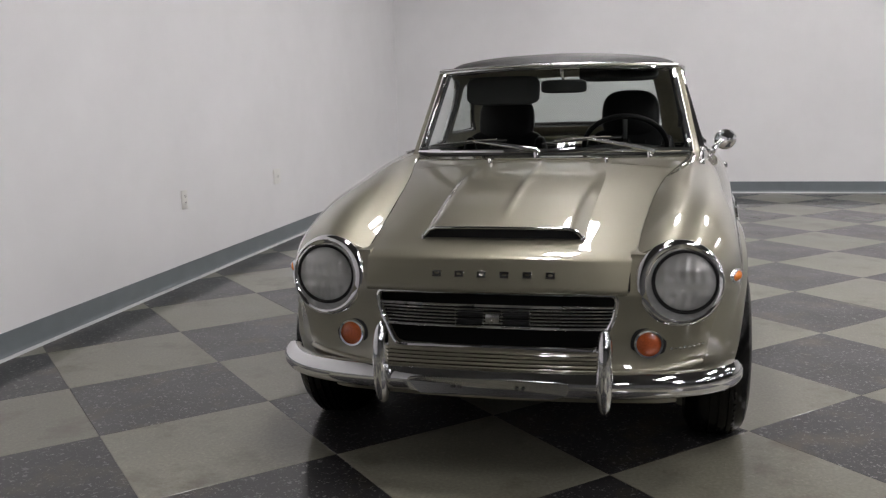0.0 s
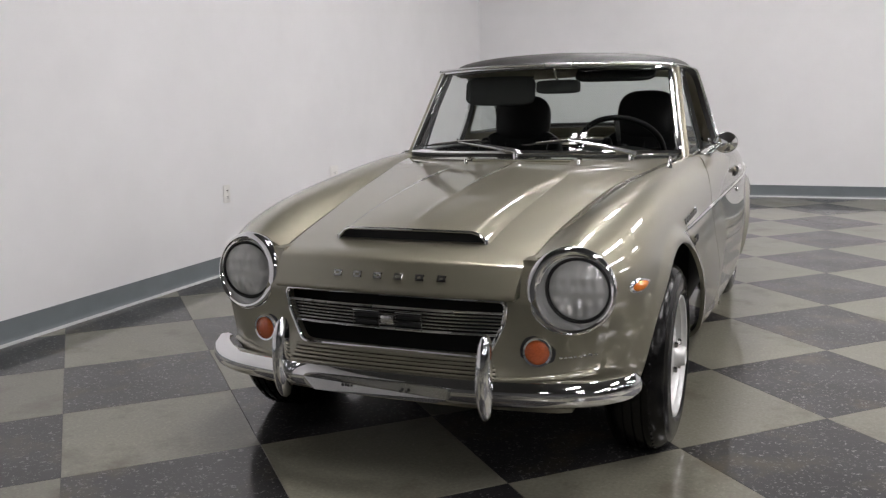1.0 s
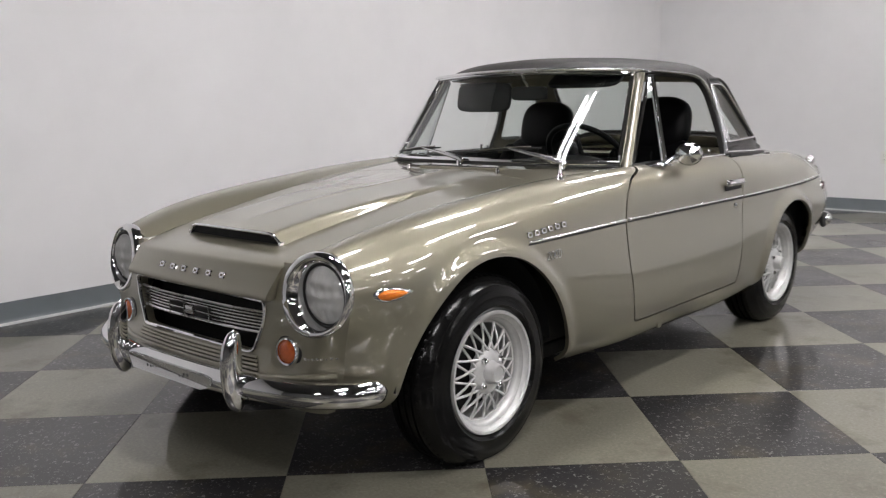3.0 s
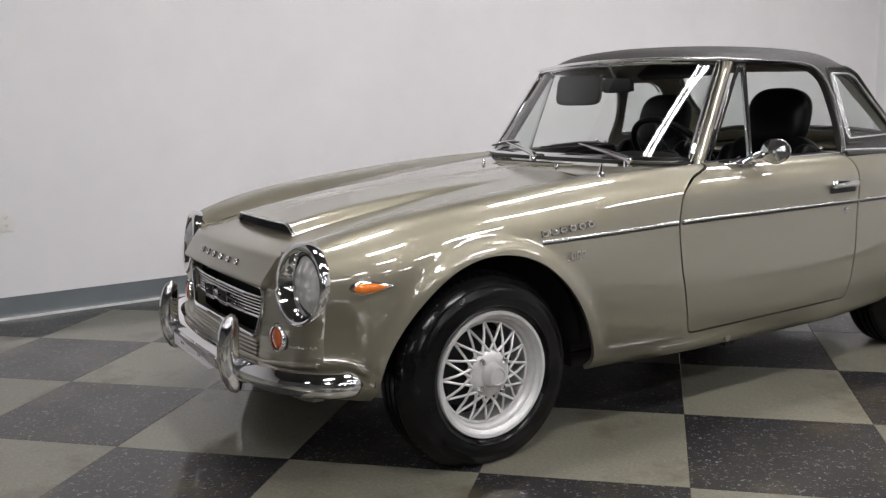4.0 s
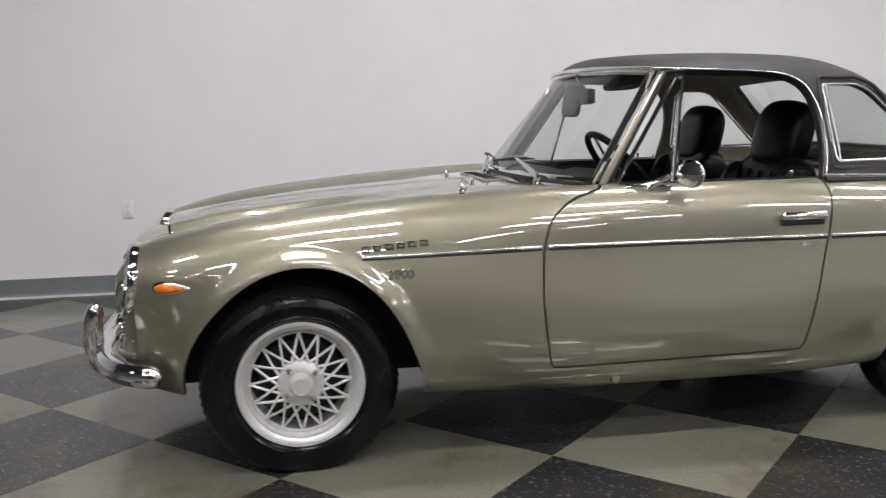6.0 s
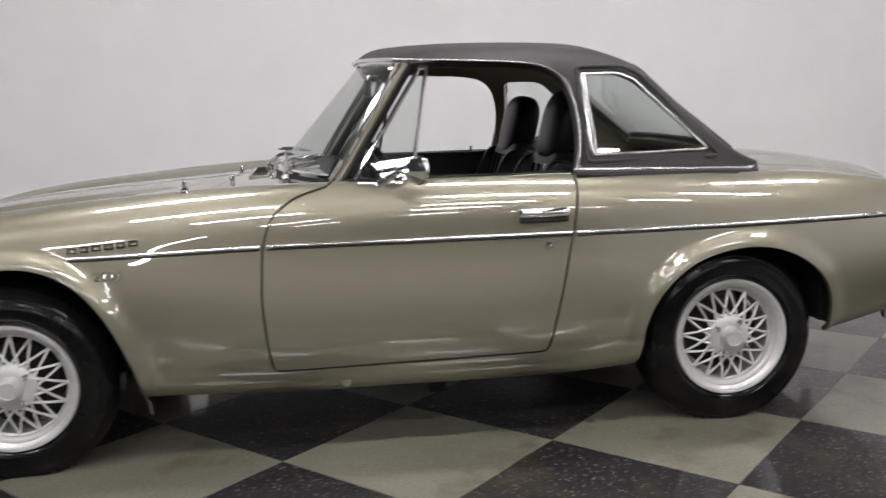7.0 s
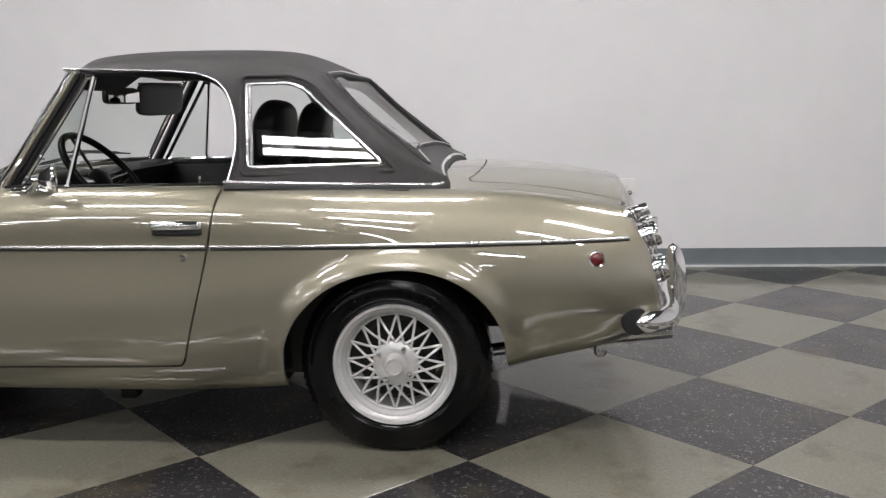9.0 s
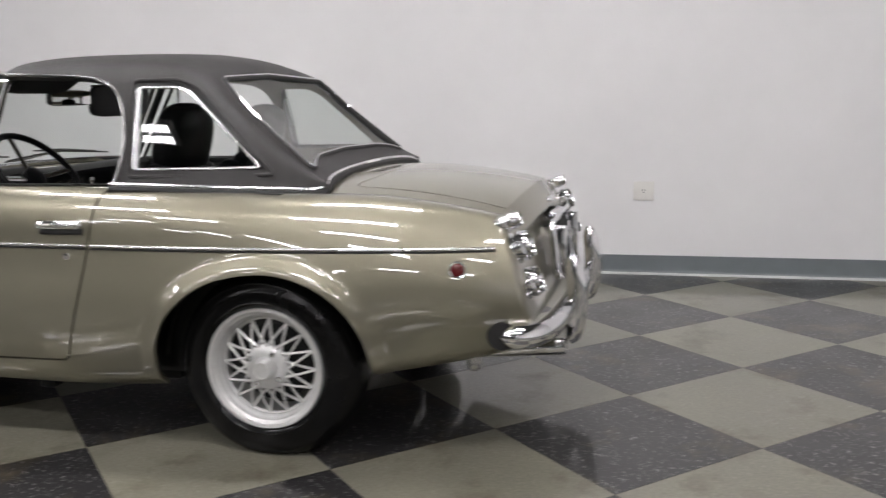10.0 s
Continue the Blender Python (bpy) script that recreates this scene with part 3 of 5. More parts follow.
def panel_at(x, z):
    return panel_point(z, abs(x) / front_edge(min(max(z, 0.235), 0.66)))


def on_panel(x, z, out=0.0):
    p = panel_at(x, z)
    return Vector((x, p.y - out, z))


lip_line = [on_panel(x, 0.338 + 0.030 * smooth(0.3, 0.65, abs(x)), 0.004) for x in run(-0.585, 0.585, 61)]
part("panel_lip", tube(lip_line, 0.010, 10), PAINT, CAR, "rolled lower lip of the nose panel")

# grille: a black sheet as the shade of the recess, chrome surround, bars and a centre bar with a plain emblem
part("grille_shade_sheet", grid(lambda x, z: (x, -0.47, z), run(-0.37, 0.37, 3), run(0.30, 0.57, 3)), DARK, CAR)
ring = [on_panel(x, z, 0.004) for x, z in GRILLE]
grille = part("grille", tube(ring, 0.0065, 8, closed=True), CHROME, CAR, "chrome-framed grille with thin bars over a dark opening")
for z, thick in ((0.524, 0.0042), (0.513, 0.0028), (0.503, 0.0028), (0.493, 0.0028), (0.483, 0.0028), (0.473, 0.0028), (0.461, 0.0042)):
    half = np.interp(z, (0.405, 0.50, 0.563), (0.30, 0.342, 0.35))
    part("grille_bar", tube([on_panel(x, z, -0.010) for x in run(-half, half, 17)], thick, 6), BRIGHT if thick > 0.004 else DULL_CHROME, grille)
for x0, x1 in ((-0.105, -0.03), (0.03, 0.105)):
    for z in (0.503, 0.482):
        part("grille_block", box(x0, x1, -0.604, -0.588, z - 0.006, z + 0.006, 0.002), DARK, grille)
    part("grille_block_frame", tube([(x0 - 0.004, -0.603, 0.468), (x1 + 0.004, -0.603, 0.468), (x1 + 0.004, -0.603, 0.516), (x0 - 0.004, -0.603, 0.516)], 0.002, 6, closed=True), DULL_CHROME, grille)
part("emblem", box(-0.021, 0.021, -0.605, -0.59, 0.480, 0.505, 0.004), DULL_CHROME, grille, "small plain chrome emblem")
for k in range(5):                                          # pressed ribs under the grille
    z = 0.391 - 0.0115 * k
    half = 0.315 + 0.004 * k
    part("lower_grille_bar", tube([on_panel(x, z, 0.006) for x in run(-half, half, 17)], 0.0052, 8, 0.7), PAINT, grille)
    # thin black tube in place of the shade under each rib
    part("rib_shade_line", tube([on_panel(x, z - 0.0058, 0.0015) for x in run(-half, half, 17)], 0.0022, 6), DARK, grille)
for k in range(8):                                          # a small worn script beside the indicator
    x, w = 0.502 + 0.0125 * k, (0.004, 0.003, 0.005, 0.004)[k % 4]
    part("nose_script", box(-w, w, -0.0015, 0.0015, -0.0022, 0.0022 + 0.0022 * (k % 3 == 0), 0.0006), CHROME, CAR, m=Matrix.Translation(on_panel(x, 0.409 + 0.0012 * k, 0.002)) @ pose(0, 0, 0, 0, 0, 18))

def open_plaque(w, h, t, d, along_y=False):
    """A small upright chrome plaque with an open middle, w by h, of bars t wide and d deep."""
    bm = None
    for a0, a1, b0, b1 in ((-w, w, h - t, h), (-w, w, -h, t - h), (-w, t - w, -h, h), (w - t, w, -h, h)):
        bm = box(-d, d, a0, a1, b0, b1, 0.0005, 1, bm) if along_y else box(a0, a1, -d, d, b0, b1, 0.0005, 1, bm)
    return bm


# six raised chrome shapes on the bonnet's edge
for i in range(6):
    x = -0.165 + 0.066 * i
    y, z, _ = nose_curve(0.52)
    w = x / 0.38
    ch = open_plaque(0.0125, 0.0095, 0.0065, 0.003)
    part("bonnet_letter", ch, CHROME, bonnet, m=pose(x, y + 0.03 * w * w - 0.003, z, -26, 0, 0))

# ---- lamps at the front ----
for s in (-1, 1):
    hx, hz = 0.530 * s, 0.592
    # the bezel: a deep chrome cone, long on the inner and lower side
    def bezel_ring(k, a):
        rx, rz = ((0.112, 0.112), (0.1235, 0.1205), (0.125, 0.122), (0.123, 0.120), (0.1185, 0.116), (0.112, 0.110), (0.104, 0.103), (0.096, 0.096), (0.0885, 0.0885), (0.0865, 0.0865))[k]
        ca, sa = math.cos(a), math.sin(a)
        rim = -0.531 + 0.020 * ca + 0.018 * sa
        y = (-0.46, rim + 0.022, rim + 0.013, rim + 0.005, rim, rim - 0.002, rim + 0.001, rim * 0.6 - 0.4 * 0.505, -0.502, -0.480)[k]
        cx = hx + s * (-0.010, -0.010, -0.010, -0.009, -0.007, -0.004, 0.0, 0.004, 0.008, 0.008)[k]
        return Vector((cx + s * rx * ca, y, hz + rz * sa))
    angs = [2 * math.pi * i / 64 for i in range(64)]
    bz = grid(lambda a, k: bezel_ring(k, a), angs, range(10), close_u=True)
    bmesh.ops.recalc_face_normals(bz, faces=bz.faces)
    hx += 0.008 * s
    head = part("headlamp", bz, CHROME, CAR, "round headlamp in a deep chrome bezel")
    part("reflector", lathe([(0.0, 0.062), (0.02, 0.060), (0.04, 0.052), (0.06, 0.038), (0.076, 0.018), (0.085, 0.0)], 40, pose(hx, -0.488, hz, -90, 0, 0)), REFLECTOR, head)
    dome = spline((0, 0.03, 0.06, 0.077, 0.086), (0.028, 0.026, 0.018, 0.007, 0.0))

    def flute(a, r):
        """The moulded lens: broad upright flutes, bent in the middle, and a few cross bands."""
        x, z = r * math.cos(a), r * math.sin(a)
        wave = 0.0016 * math.cos(x / 0.0045 + 0.6 * math.sin(z / 0.02)) * smooth(0.0, 0.03, abs(z + 0.01)) + 0.0012 * math.cos(z / 0.006)
        return Vector((hx + x, -0.500 - dome(r) - wave * (1 - smooth(0.072, 0.084, r)), hz + z))
    part("lens", grid(flute, [2 * math.pi * i / 128 for i in range(128)], run(0.0005, 0.086, 48), close_u=True), LAMP_GLASS, head, "clear domed glass lens with moulded flutes")
    part("bulb_cap", lathe([(0.0, 0.02), (0.010, 0.018), (0.014, 0.008), (0.014, 0.0)], 20, pose(hx, -0.472, hz - 0.005, 90, 0, 0)), DULL_CHROME, head)
    part("lens_seal", tube([(hx + 0.087 * math.cos(a), -0.503, hz + 0.087 * math.sin(a)) for a in angs], 0.0036, 6, closed=True), SEAL, head)

    tx, tz = 0.438 * s, 0.424
    c = on_panel(tx, tz)
    m = pose(c.x, c.y + 0.002, c.z, 86, 0, 7 * s)
    turn = part("indicator_lamp", lathe([(0.042, -0.004), (0.0425, 0.010), (0.040, 0.016), (0.0345, 0.015), (0.034, 0.008)], 40, m), CHROME, CAR, "round indicator in a chrome ring")
    part("lens", lathe([(0.0, 0.019), (0.016, 0.018), (0.028, 0.014), (0.0345, 0.008)], 32, m), ORANGE, turn, "dark orange lens")
    part("gasket", lathe([(0.050, -0.006), (0.050, 0.003), (0.0415, 0.004)], 40, m), SEAL, turn)


def side_at(y, z):
    p = side_profile(y)
    best = min((p(v) for v in run(0.15, 0.95, 400)), key=lambda q: abs(q[1] - z))
    return side_point(y, lambda v: best, 0).x


def drop_shape(y0, y1, z, h, depth, s):
    """A drop-shaped lens on the wing, round in front and pointed behind."""
    def pt(u, a):
        y = y0 + (y1 - y0) * u
        r = math.sqrt(max(0.0, 1 - ((0.32 - u) / 0.32) ** 2)) if u < 0.32 else 1 - ((u - 0.32) / 0.68) ** 1.5
        return Vector((s * (side_at(y, z) + depth * r * max(0, math.sin(a)) - 0.001), y, z + h * r * math.cos(a)))
    bm = grid(pt, [t * t * 0.32 for t in run(0, 1, 8)] + run(0.32, 1, 12)[1:], run(0, math.pi, 11))
    bmesh.ops.recalc_face_normals(bm, faces=bm.faces)
    return bm


for s in (-1, 1):
    mark = part("side_marker", drop_shape(-0.436, -0.312, 0.592, 0.021, 0.012, s), CHROME, CAR, "drop-shaped front side marker")
    part("lens", drop_shape(-0.430, -0.322, 0.592, 0.017, 0.018, s), AMBER, mark, "amber lens")

# ---- bumpers ----
def sweep(points, prof, label=""):
    """A bar of the given section (out, up) along a plan curve of (x, y, z)."""
    p = [Vector(q) for q in points]
    rows = []
    bm = bmesh.new()
    for i, q in enumerate(p):
        t = (p[min(i + 1, len(p) - 1)] - p[max(i - 1, 0)]).normalized()
        out = t.cross(Vector((0, 0, 1))).normalized()
        e = min(1.0, min(i, len(p) - 1 - i) / 3)
        k = max(0.12, math.sqrt(1 - (1 - e) ** 2))
        rows.append([bm.verts.new(q + out * a * k + Vector((0, 0, b * k))) for a, b in prof])
    for i in range(len(p) - 1):
        for j in range(len(prof)):
            bm.faces.new((rows[i][j], rows[i + 1][j], rows[i + 1][(j + 1) % len(prof)], rows[i][(j + 1) % len(prof)]))
    bm.faces.new(rows[0])
    bm.faces.new(rows[-1][::-1])
    bmesh.ops.recalc_face_normals(bm, faces=bm.faces)
    return bm


half = along([(0, -0.672, 0.322), (0.2, -0.668, 0.322), (0.4, -0.645, 0.322), (0.55, -0.60, 0.322), (0.64, -0.535, 0.322), (0.686, -0.46, 0.322), (0.694, -0.42, 0.322)])
front_curve = [half(t) for t in run(1, 0, 60)]
front_curve = [(-x, y, z) for x, y, z in front_curve] + [tuple(half(t)) for t in run(0, 1, 60)][1:]
SECTION = [(-0.034, 0.030), (-0.018, 0.037), (0.0, 0.035), (0.013, 0.022), (0.019, 0.004), (0.018, -0.014), (0.010, -0.029), (-0.006, -0.037), (-0.022, -0.038), (-0.024, -0.031), (-0.010, -0.027), (0.006, -0.010), (0.006, 0.010), (-0.004, 0.024), (-0.034, 0.024)]
bumper = part("front_bumper", sweep(front_curve, SECTION), CHROME, CAR, "slim chrome front bumper with two upright overriders")
plate_line = [(-0.235, 0.306), (-0.195, 0.293), (0.185, 0.293), (0.225, 0.306), (0.225, 0.334), (0.185, 0.341), (-0.195, 0.341), (-0.235, 0.334)]
part("number_plate_holder", slab(rounded(plate_line, 0.008), lambda x, z: Vector((x, -0.699 + 0.25 * max(0.0, abs(x + 0.005) - 0.19), z)), (0, 0.012, 0)), DULL_CHROME, bumper, "flat steel holder with no number plate", smooth_shade=False)
for x in (-0.1, -0.082, 0.082, 0.1):
    part("bolt_hole", lathe([(0.0, 0.0015), (0.005, 0.001), (0.005, 0)], 10, pose(x, -0.7005, 0.318, 90, 0, 0)), SLOT, bumper)


def overrider(x, y, z0, z1, s=1):
    """A tall rounded chrome blade that bulges forward in its middle."""
    def pt(u, a):
        z = z0 + (z1 - z0) * u
        k = math.sqrt(max(0.0, 1 - (2 * u - 1) ** 4))
        bow = math.sin(math.pi * u)
        return Vector((x + 0.023 * k * math.cos(a), y - s * (0.018 * bow + 0.034 * k * math.sin(a) - 0.01), z))
    bm = grid(pt, run(0, 1, 25), [2 * math.pi * i / 20 for i in range(20)], close_v=True)
    bmesh.ops.recalc_face_normals(bm, faces=bm.faces)
    return bm


for x in (-0.315, 0.322):
    part("overrider", overrider(x, -0.672, 0.243, 0.492), CHROME, bumper)

rear_half = along([(0, 3.205, 0.42), (0.25, 3.20, 0.42), (0.45, 3.185, 0.42), (0.60, 3.165, 0.42), (0.69, 3.12, 0.42), (0.715, 3.06, 0.42), (0.717, 3.03, 0.42)])
rear_curve = [(x, y, z) for x, y, z in (rear_half(t) for t in run(1, 0, 50))]
rear_curve = rear_curve + [(-x, y, z) for x, y, z in (rear_half(t) for t in run(0, 1, 50))][1:]
rear_bumper = part("rear_bumper", sweep(rear_curve, SECTION), CHROME, CAR, "chrome rear bumper curling round the corners")
for x in (-0.33, 0.33):
    part("overrider", overrider(x, 3.212, 0.30, 0.605, -1), CHROME, rear_bumper)
for s in (-1, 1):
    part("bumper_grommet", lathe([(0.0, 0.0), (0.040, 0.0), (0.044, 0.008), (0.040, 0.016), (0.0, 0.018)], 24, pose(0.695 * s, 3.03, 0.42, 0, 90 * s, 0)), SEAL, rear_bumper, "black rubber end pad")

# ---- tail lamps: chrome stacks with round lenses ----
for s in (-1, 1):
    for k, (z, y, r) in enumerate(((0.742, 3.03, 0.024), (0.668, 3.062, 0.045), (0.560, 3.09, 0.045))):
        m = pose(0.605 * s, y - 0.004, z, -90 + 22, 0, 0)
        lamp = part("tail_lamp", lathe([(r * 0.9, -0.045), (r * 0.98, -0.012), (r * 1.10, -0.008), (r * 1.10, 0.004), (r * 0.96, 0.008), (r * 0.96, 0.016), (r * 1.06, 0.020), (r * 1.06, 0.030), (r * 0.95, 0.034), (r * 0.95, 0.046), (r * 0.88, 0.052), (r * 0.8, 0.047), (r * 0.78, 0.02)], 28, m), CHROME, CAR, "round tail lamp in a chrome cup")
        part("lens", lathe([(0.0, 0.036), (r * 0.5, 0.033), (r * 0.8, 0.022)], 24, m), RED if k != 0 else REFLECTOR, lamp, "domed lens")
frame_pts = rounded([(-0.25, 0.505), (0.25, 0.505), (0.25, 0.695), (-0.25, 0.695)], 0.03)
holder = part("plate_frame", tube([(x, 3.135 + 0.12 * (0.6 - z), z) for x, z in frame_pts], 0.010, 8, closed=True), CHROME, CAR, "chrome frame for a number plate")
part("plate_back", slab(frame_pts, lambda x, z: Vector((x, 3.128 + 0.12 * (0.6 - z), z)), (0, -0.004, 0)), DARK, holder, smooth_shade=False)
plate = part("plate_lamp", box(-0.10, 0.10, 3.055, 3.125, 0.668, 0.712, 0.012), CHROME, CAR, "chrome number plate lamp housing")
part("boot_handle", tube([(-0.05, 3.062, 0.748), (-0.05, 3.090, 0.750), (0.05, 3.090, 0.750), (0.05, 3.062, 0.748)], 0.009, 8), CHROME, CAR)
for x in (-0.2, 0.2):
    part("plate_bracket", box(x - 0.012, x + 0.012, 3.08, 3.17, 0.50, 0.68, 0.006), CHROME, CAR)
for s in (-1, 1):
    y, z = 2.905, 0.622
    mk = part("rear_marker", lathe([(0.026, -0.012), (0.027, 0.008), (0.024, 0.013), (0.0205, 0.011)], 28, pose(s * (side_at(y, z) + 0.004), y, z, 0, 90 * s, 0) @ pose(0, 0, 0, -9, 0, 0)), CHROME, CAR, "round rear side marker in a chrome ring")
    part("lens", lathe([(0.0, 0.017), (0.012, 0.0155), (0.0205, 0.010)], 24, pose(s * (side_at(y, z) + 0.004), y, z, 0, 90 * s, 0) @ pose(0, 0, 0, -9, 0, 0)), DEEP_RED, mk, "red lens")

# ---- rear deck and boot lid ----
deck_c = spline((2.2, 2.5, 2.72, 2.9, 3.0), (0.862, 0.868, 0.862, 0.835, 0.812))


def deck_point(y, w):
    hx, ze = valley_x(y), valley_z(y)
    lean = smooth(2.72, 3.0, y) * (0.76 - ze) * 0.48
    z = ze + (deck_c(y) - ze) * (1 - abs(w) ** 2.4)
    return Vector((w * hx, y + lean + 0.045 * (1 - w * w) * smooth(2.7, 3.0, y), z))


deck = grid(deck_point, dense(2.2, 3.0, 0.025), run(-1, 1, 49))
deck.normal_update()
if sum(f.normal.z for f in deck.faces) < 0:
    bmesh.ops.reverse_faces(deck, faces=deck.faces)
BOOT = [(-0.455, 2.495), (-0.30, 2.54), (0, 2.555), (0.30, 2.54), (0.455, 2.495), (0.475, 2.57), (0.46, 3.2), (-0.46, 3.2), (-0.475, 2.57)]
boot_line = inside(chaikin(BOOT, 1))
boot = cut(deck.copy(), lambda p: boot_line(p.x, p.y) + 0.003)
cut(deck, lambda p: -(boot_line(p.x, p.y) - 0.002))
part("rear_deck", flange(deck, 0.012), PAINT, CAR)
part("boot_lid", flange(boot, 0.02), PAINT, CAR)
end_bm = grid(lambda w, k: deck_point(3.0, w) + Vector((0, 0.0 if k == 0 else 0.04 + 0.012 * (1 - w * w), 0 if k == 0 else -0.08)), run(-1, 1, 31), (0, 1))
bmesh.ops.recalc_face_normals(end_bm, faces=end_bm.faces)
part("boot_end", end_bm, PAINT, CAR)

# ---- trim along the waist, badges, handles ----
for s in (-1, 1):
    d = door_parts[0 if s > 0 else 1]
    for a, b, owner in ((0.19, 0.748, CAR), (0.772, 1.712, d), (1.73, 2.97, CAR)):
        lo = [(s * (side_at(y, belt_z(y) if 0.3 < y < 2.5 else 0.678) + 0.004), y + smooth(2.72, 3.0, y) * 0.04, 0.666 + 0.014 * smooth(0.1, 0.9, y)) for y in dense(a, b, 0.05)]
        part("waist_trim", tube(lo, 0.0054, 10), BRIGHT, owner, "thin chrome trim strip")
        part("trim_shadow_line", tube([(x - 0.002 * s, y, z - 0.0078) for x, y, z in lo], 0.0042, 6), SEAL, owner)
    # six raised shapes and the model number on the wing
    for i in range(6):
        y = 0.203 + 0.0355 * i
        sx = side_at(y, 0.69)
        part("wing_letter", open_plaque(0.0125, 0.0095, 0.005, 0.0025, True), CHROME, CAR, m=pose(s * (sx + 0.002), y, 0.690 + 0.003 * i, 0, -14 * s, 0))
    font = bpy.data.curves.new("model_number", "FONT")
    font.body, font.size, font.extrude, font.align_x, font.align_y = "2000", 0.042, 0.003, "CENTER", "CENTER"
    tmp = bpy.data.objects.new("tmp", font)
    scene.collection.objects.link(tmp)
    bpy.context.view_layer.update()
    me = bpy.data.meshes.new_from_object(tmp.evaluated_get(bpy.context.evaluated_depsgraph_get()))
    bpy.data.objects.remove(tmp)
    me.materials.clear()
    me.materials.append(CHROME)
    num = new("model_number", me)
    num.parent = CAR
    num.matrix_basis = pose(s * (side_at(0.30, 0.612) + 0.003), 0.305, 0.612, 90, 0, 90 * s)
    tagged(num, "chrome model number 2000")

    hy, hz = 1.625, 0.742
    hx = s * side_at(hy, hz)
    handle = part("door_handle", box(-0.012, 0.012, -0.082, 0.082, -0.013, 0.015, 0.010, 3), CHROME, d, "chrome push-down door handle", m=pose(hx + s * 0.012, hy, hz + 0.004, 0, -8 * s, 0))
    part("handle_recess", box(-0.016, -0.006, -0.078, 0.078, -0.030, -0.004, 0.008, 3), SLOT, handle)
    part("handle_ridge", box(-0.004, 0.014, -0.074, 0.074, -0.002, 0.004, 0.002), BRIGHT, handle)
    part("door_lock", lathe([(0.0, 0.006), (0.011, 0.005), (0.0125, 0.0), (0.0125, -0.004)], 20, pose(s * side_at(1.64, 0.645), 1.64, 0.645, 0, 90 * s, 0)), CHROME, d)
    part("jack_hole_plug", lathe([(0.0, 0.004), (0.014, 0.004), (0.017, 0.0), (0.017, -0.004)], 20, pose(s * (side_at(0.99, 0.243) + 0.002), 0.99, 0.243, 0, 90 * s, 0)), PAINT, CAR)


# ---- hardtop ----
roof_c = spline((1.05, 1.09, 1.16, 1.3, 1.5, 1.74, 1.885, 1.98, 2.052, 2.152, 2.315, 2.49), (1.250, 1.278, 1.295, 1.303, 1.306, 1.302, 1.288, 1.258, 1.215, 1.122, 0.99, 0.872))


def top_side(y, z):
    """Half the width of the hardtop at a height."""
    tuck = 0.055 * smooth(2.15, 2.45, y) + 0.125 * (max(0.0, 1.75 - y) / 0.7) ** 2.2
    return 1.128 - 0.325 * z - 0.094 * y - tuck


def top_profile(y):
    zt = roof_c(y)
    zb = 0.838 - 0.004 * smooth(1.75, 2.4, y)
    h = zt - zb
    e = min(0.085, 0.32 * h)
    corner = top_side(y, zt - e)
    f = 1 - 0.62 * smooth(1.93, 2.1, y)
    pts = [(0, zt), (corner * 0.45, zt - e * 0.10 * f), (corner * 0.78, zt - e * 0.34 * f), (corner * 0.945, zt - e * (0.72 - 0.22 * (1 - f))), (corner + 0.004, zt - e * 1.22)]
    for k in (0.33, 0.66, 1.0):
        z = (zt - e * 1.22) * (1 - k) + zb * k
        pts.append((top_side(y, z), z))
    return along(pts)


def tail_shift(x, y):
    """The sloping back is drawn forward between its corners."""
    k = min(1.0, (x / 0.57) ** 2)
    return -0.045 * k * smooth(2.2, 2.49, y) - 0.095 * (1 - k) * smooth(1.8, 2.3, y)


def before_shift(x, y):
    q = y
    for _ in range(12):
        q = y - tail_shift(x, q)
    return q


TOP_YS = dense(1.05, 1.2, 0.012) + dense(1.2, 2.49, 0.02)[1:]
TOP_VS = run(-1, 1, 111)
top_profiles = {y: top_profile(y) for y in TOP_YS}


def top_point(y, v):
    x, z = top_profiles[y](abs(v))
    x *= 1 if v >= 0 else -1
    sweep_back = (0.052 + 0.095 * (x / 0.53) ** 2) * (1 - smooth(1.05, 1.55, y))
    return Vector((x, y + sweep_back + tail_shift(x, y), z))


hard = grid(top_point, TOP_YS, TOP_VS)
hard.normal_update()
if sum(f.normal.z for f in hard.faces) < 0:
    bmesh.ops.reverse_faces(hard, faces=hard.faces)
OPENING = [(0.8, 0.6), (0.8, 1.238), (1.15, 1.226), (1.40, 1.219), (1.62, 1.208), (1.695, 1.19), (1.745, 1.145), (1.772, 1.06), (1.777, 0.97), (1.765, 0.90), (1.748, 0.80), (1.745, 0.6)]
QUARTER = [(1.802, 1.176), (1.94, 1.177), (1.995, 1.158), (2.255, 0.914), (2.24, 0.906), (1.818, 0.908), (1.812, 0.95)]
BACKLIGHT = [(-0.445, 2.062), (0, 2.052), (0.445, 2.062), (0.48, 2.20), (0.508, 2.438), (0.44, 2.420), (0.32, 2.402), (0, 2.395), (-0.32, 2.402), (-0.44, 2.420), (-0.508, 2.438), (-0.48, 2.20)]
opening, quarter_line, back_line = inside(chaikin(OPENING, 2)), inside(rounded(QUARTER, 0.02)), inside(rounded(BACKLIGHT, 0.03))
cut(hard, lambda p: -opening(p.y, p.z) if abs(p.x) > 0.35 else -1.0)
cut(hard, lambda p: -quarter_line(p.y, p.z) if abs(p.x) > 0.35 else -1.0)
cut(hard, lambda p: -back_line(p.x, before_shift(p.x, p.y)) if p.z < 1.27 and abs(p.x) < 0.56 else -1.0)
lining = hard.copy()
hard.normal_update()
lining.normal_update()
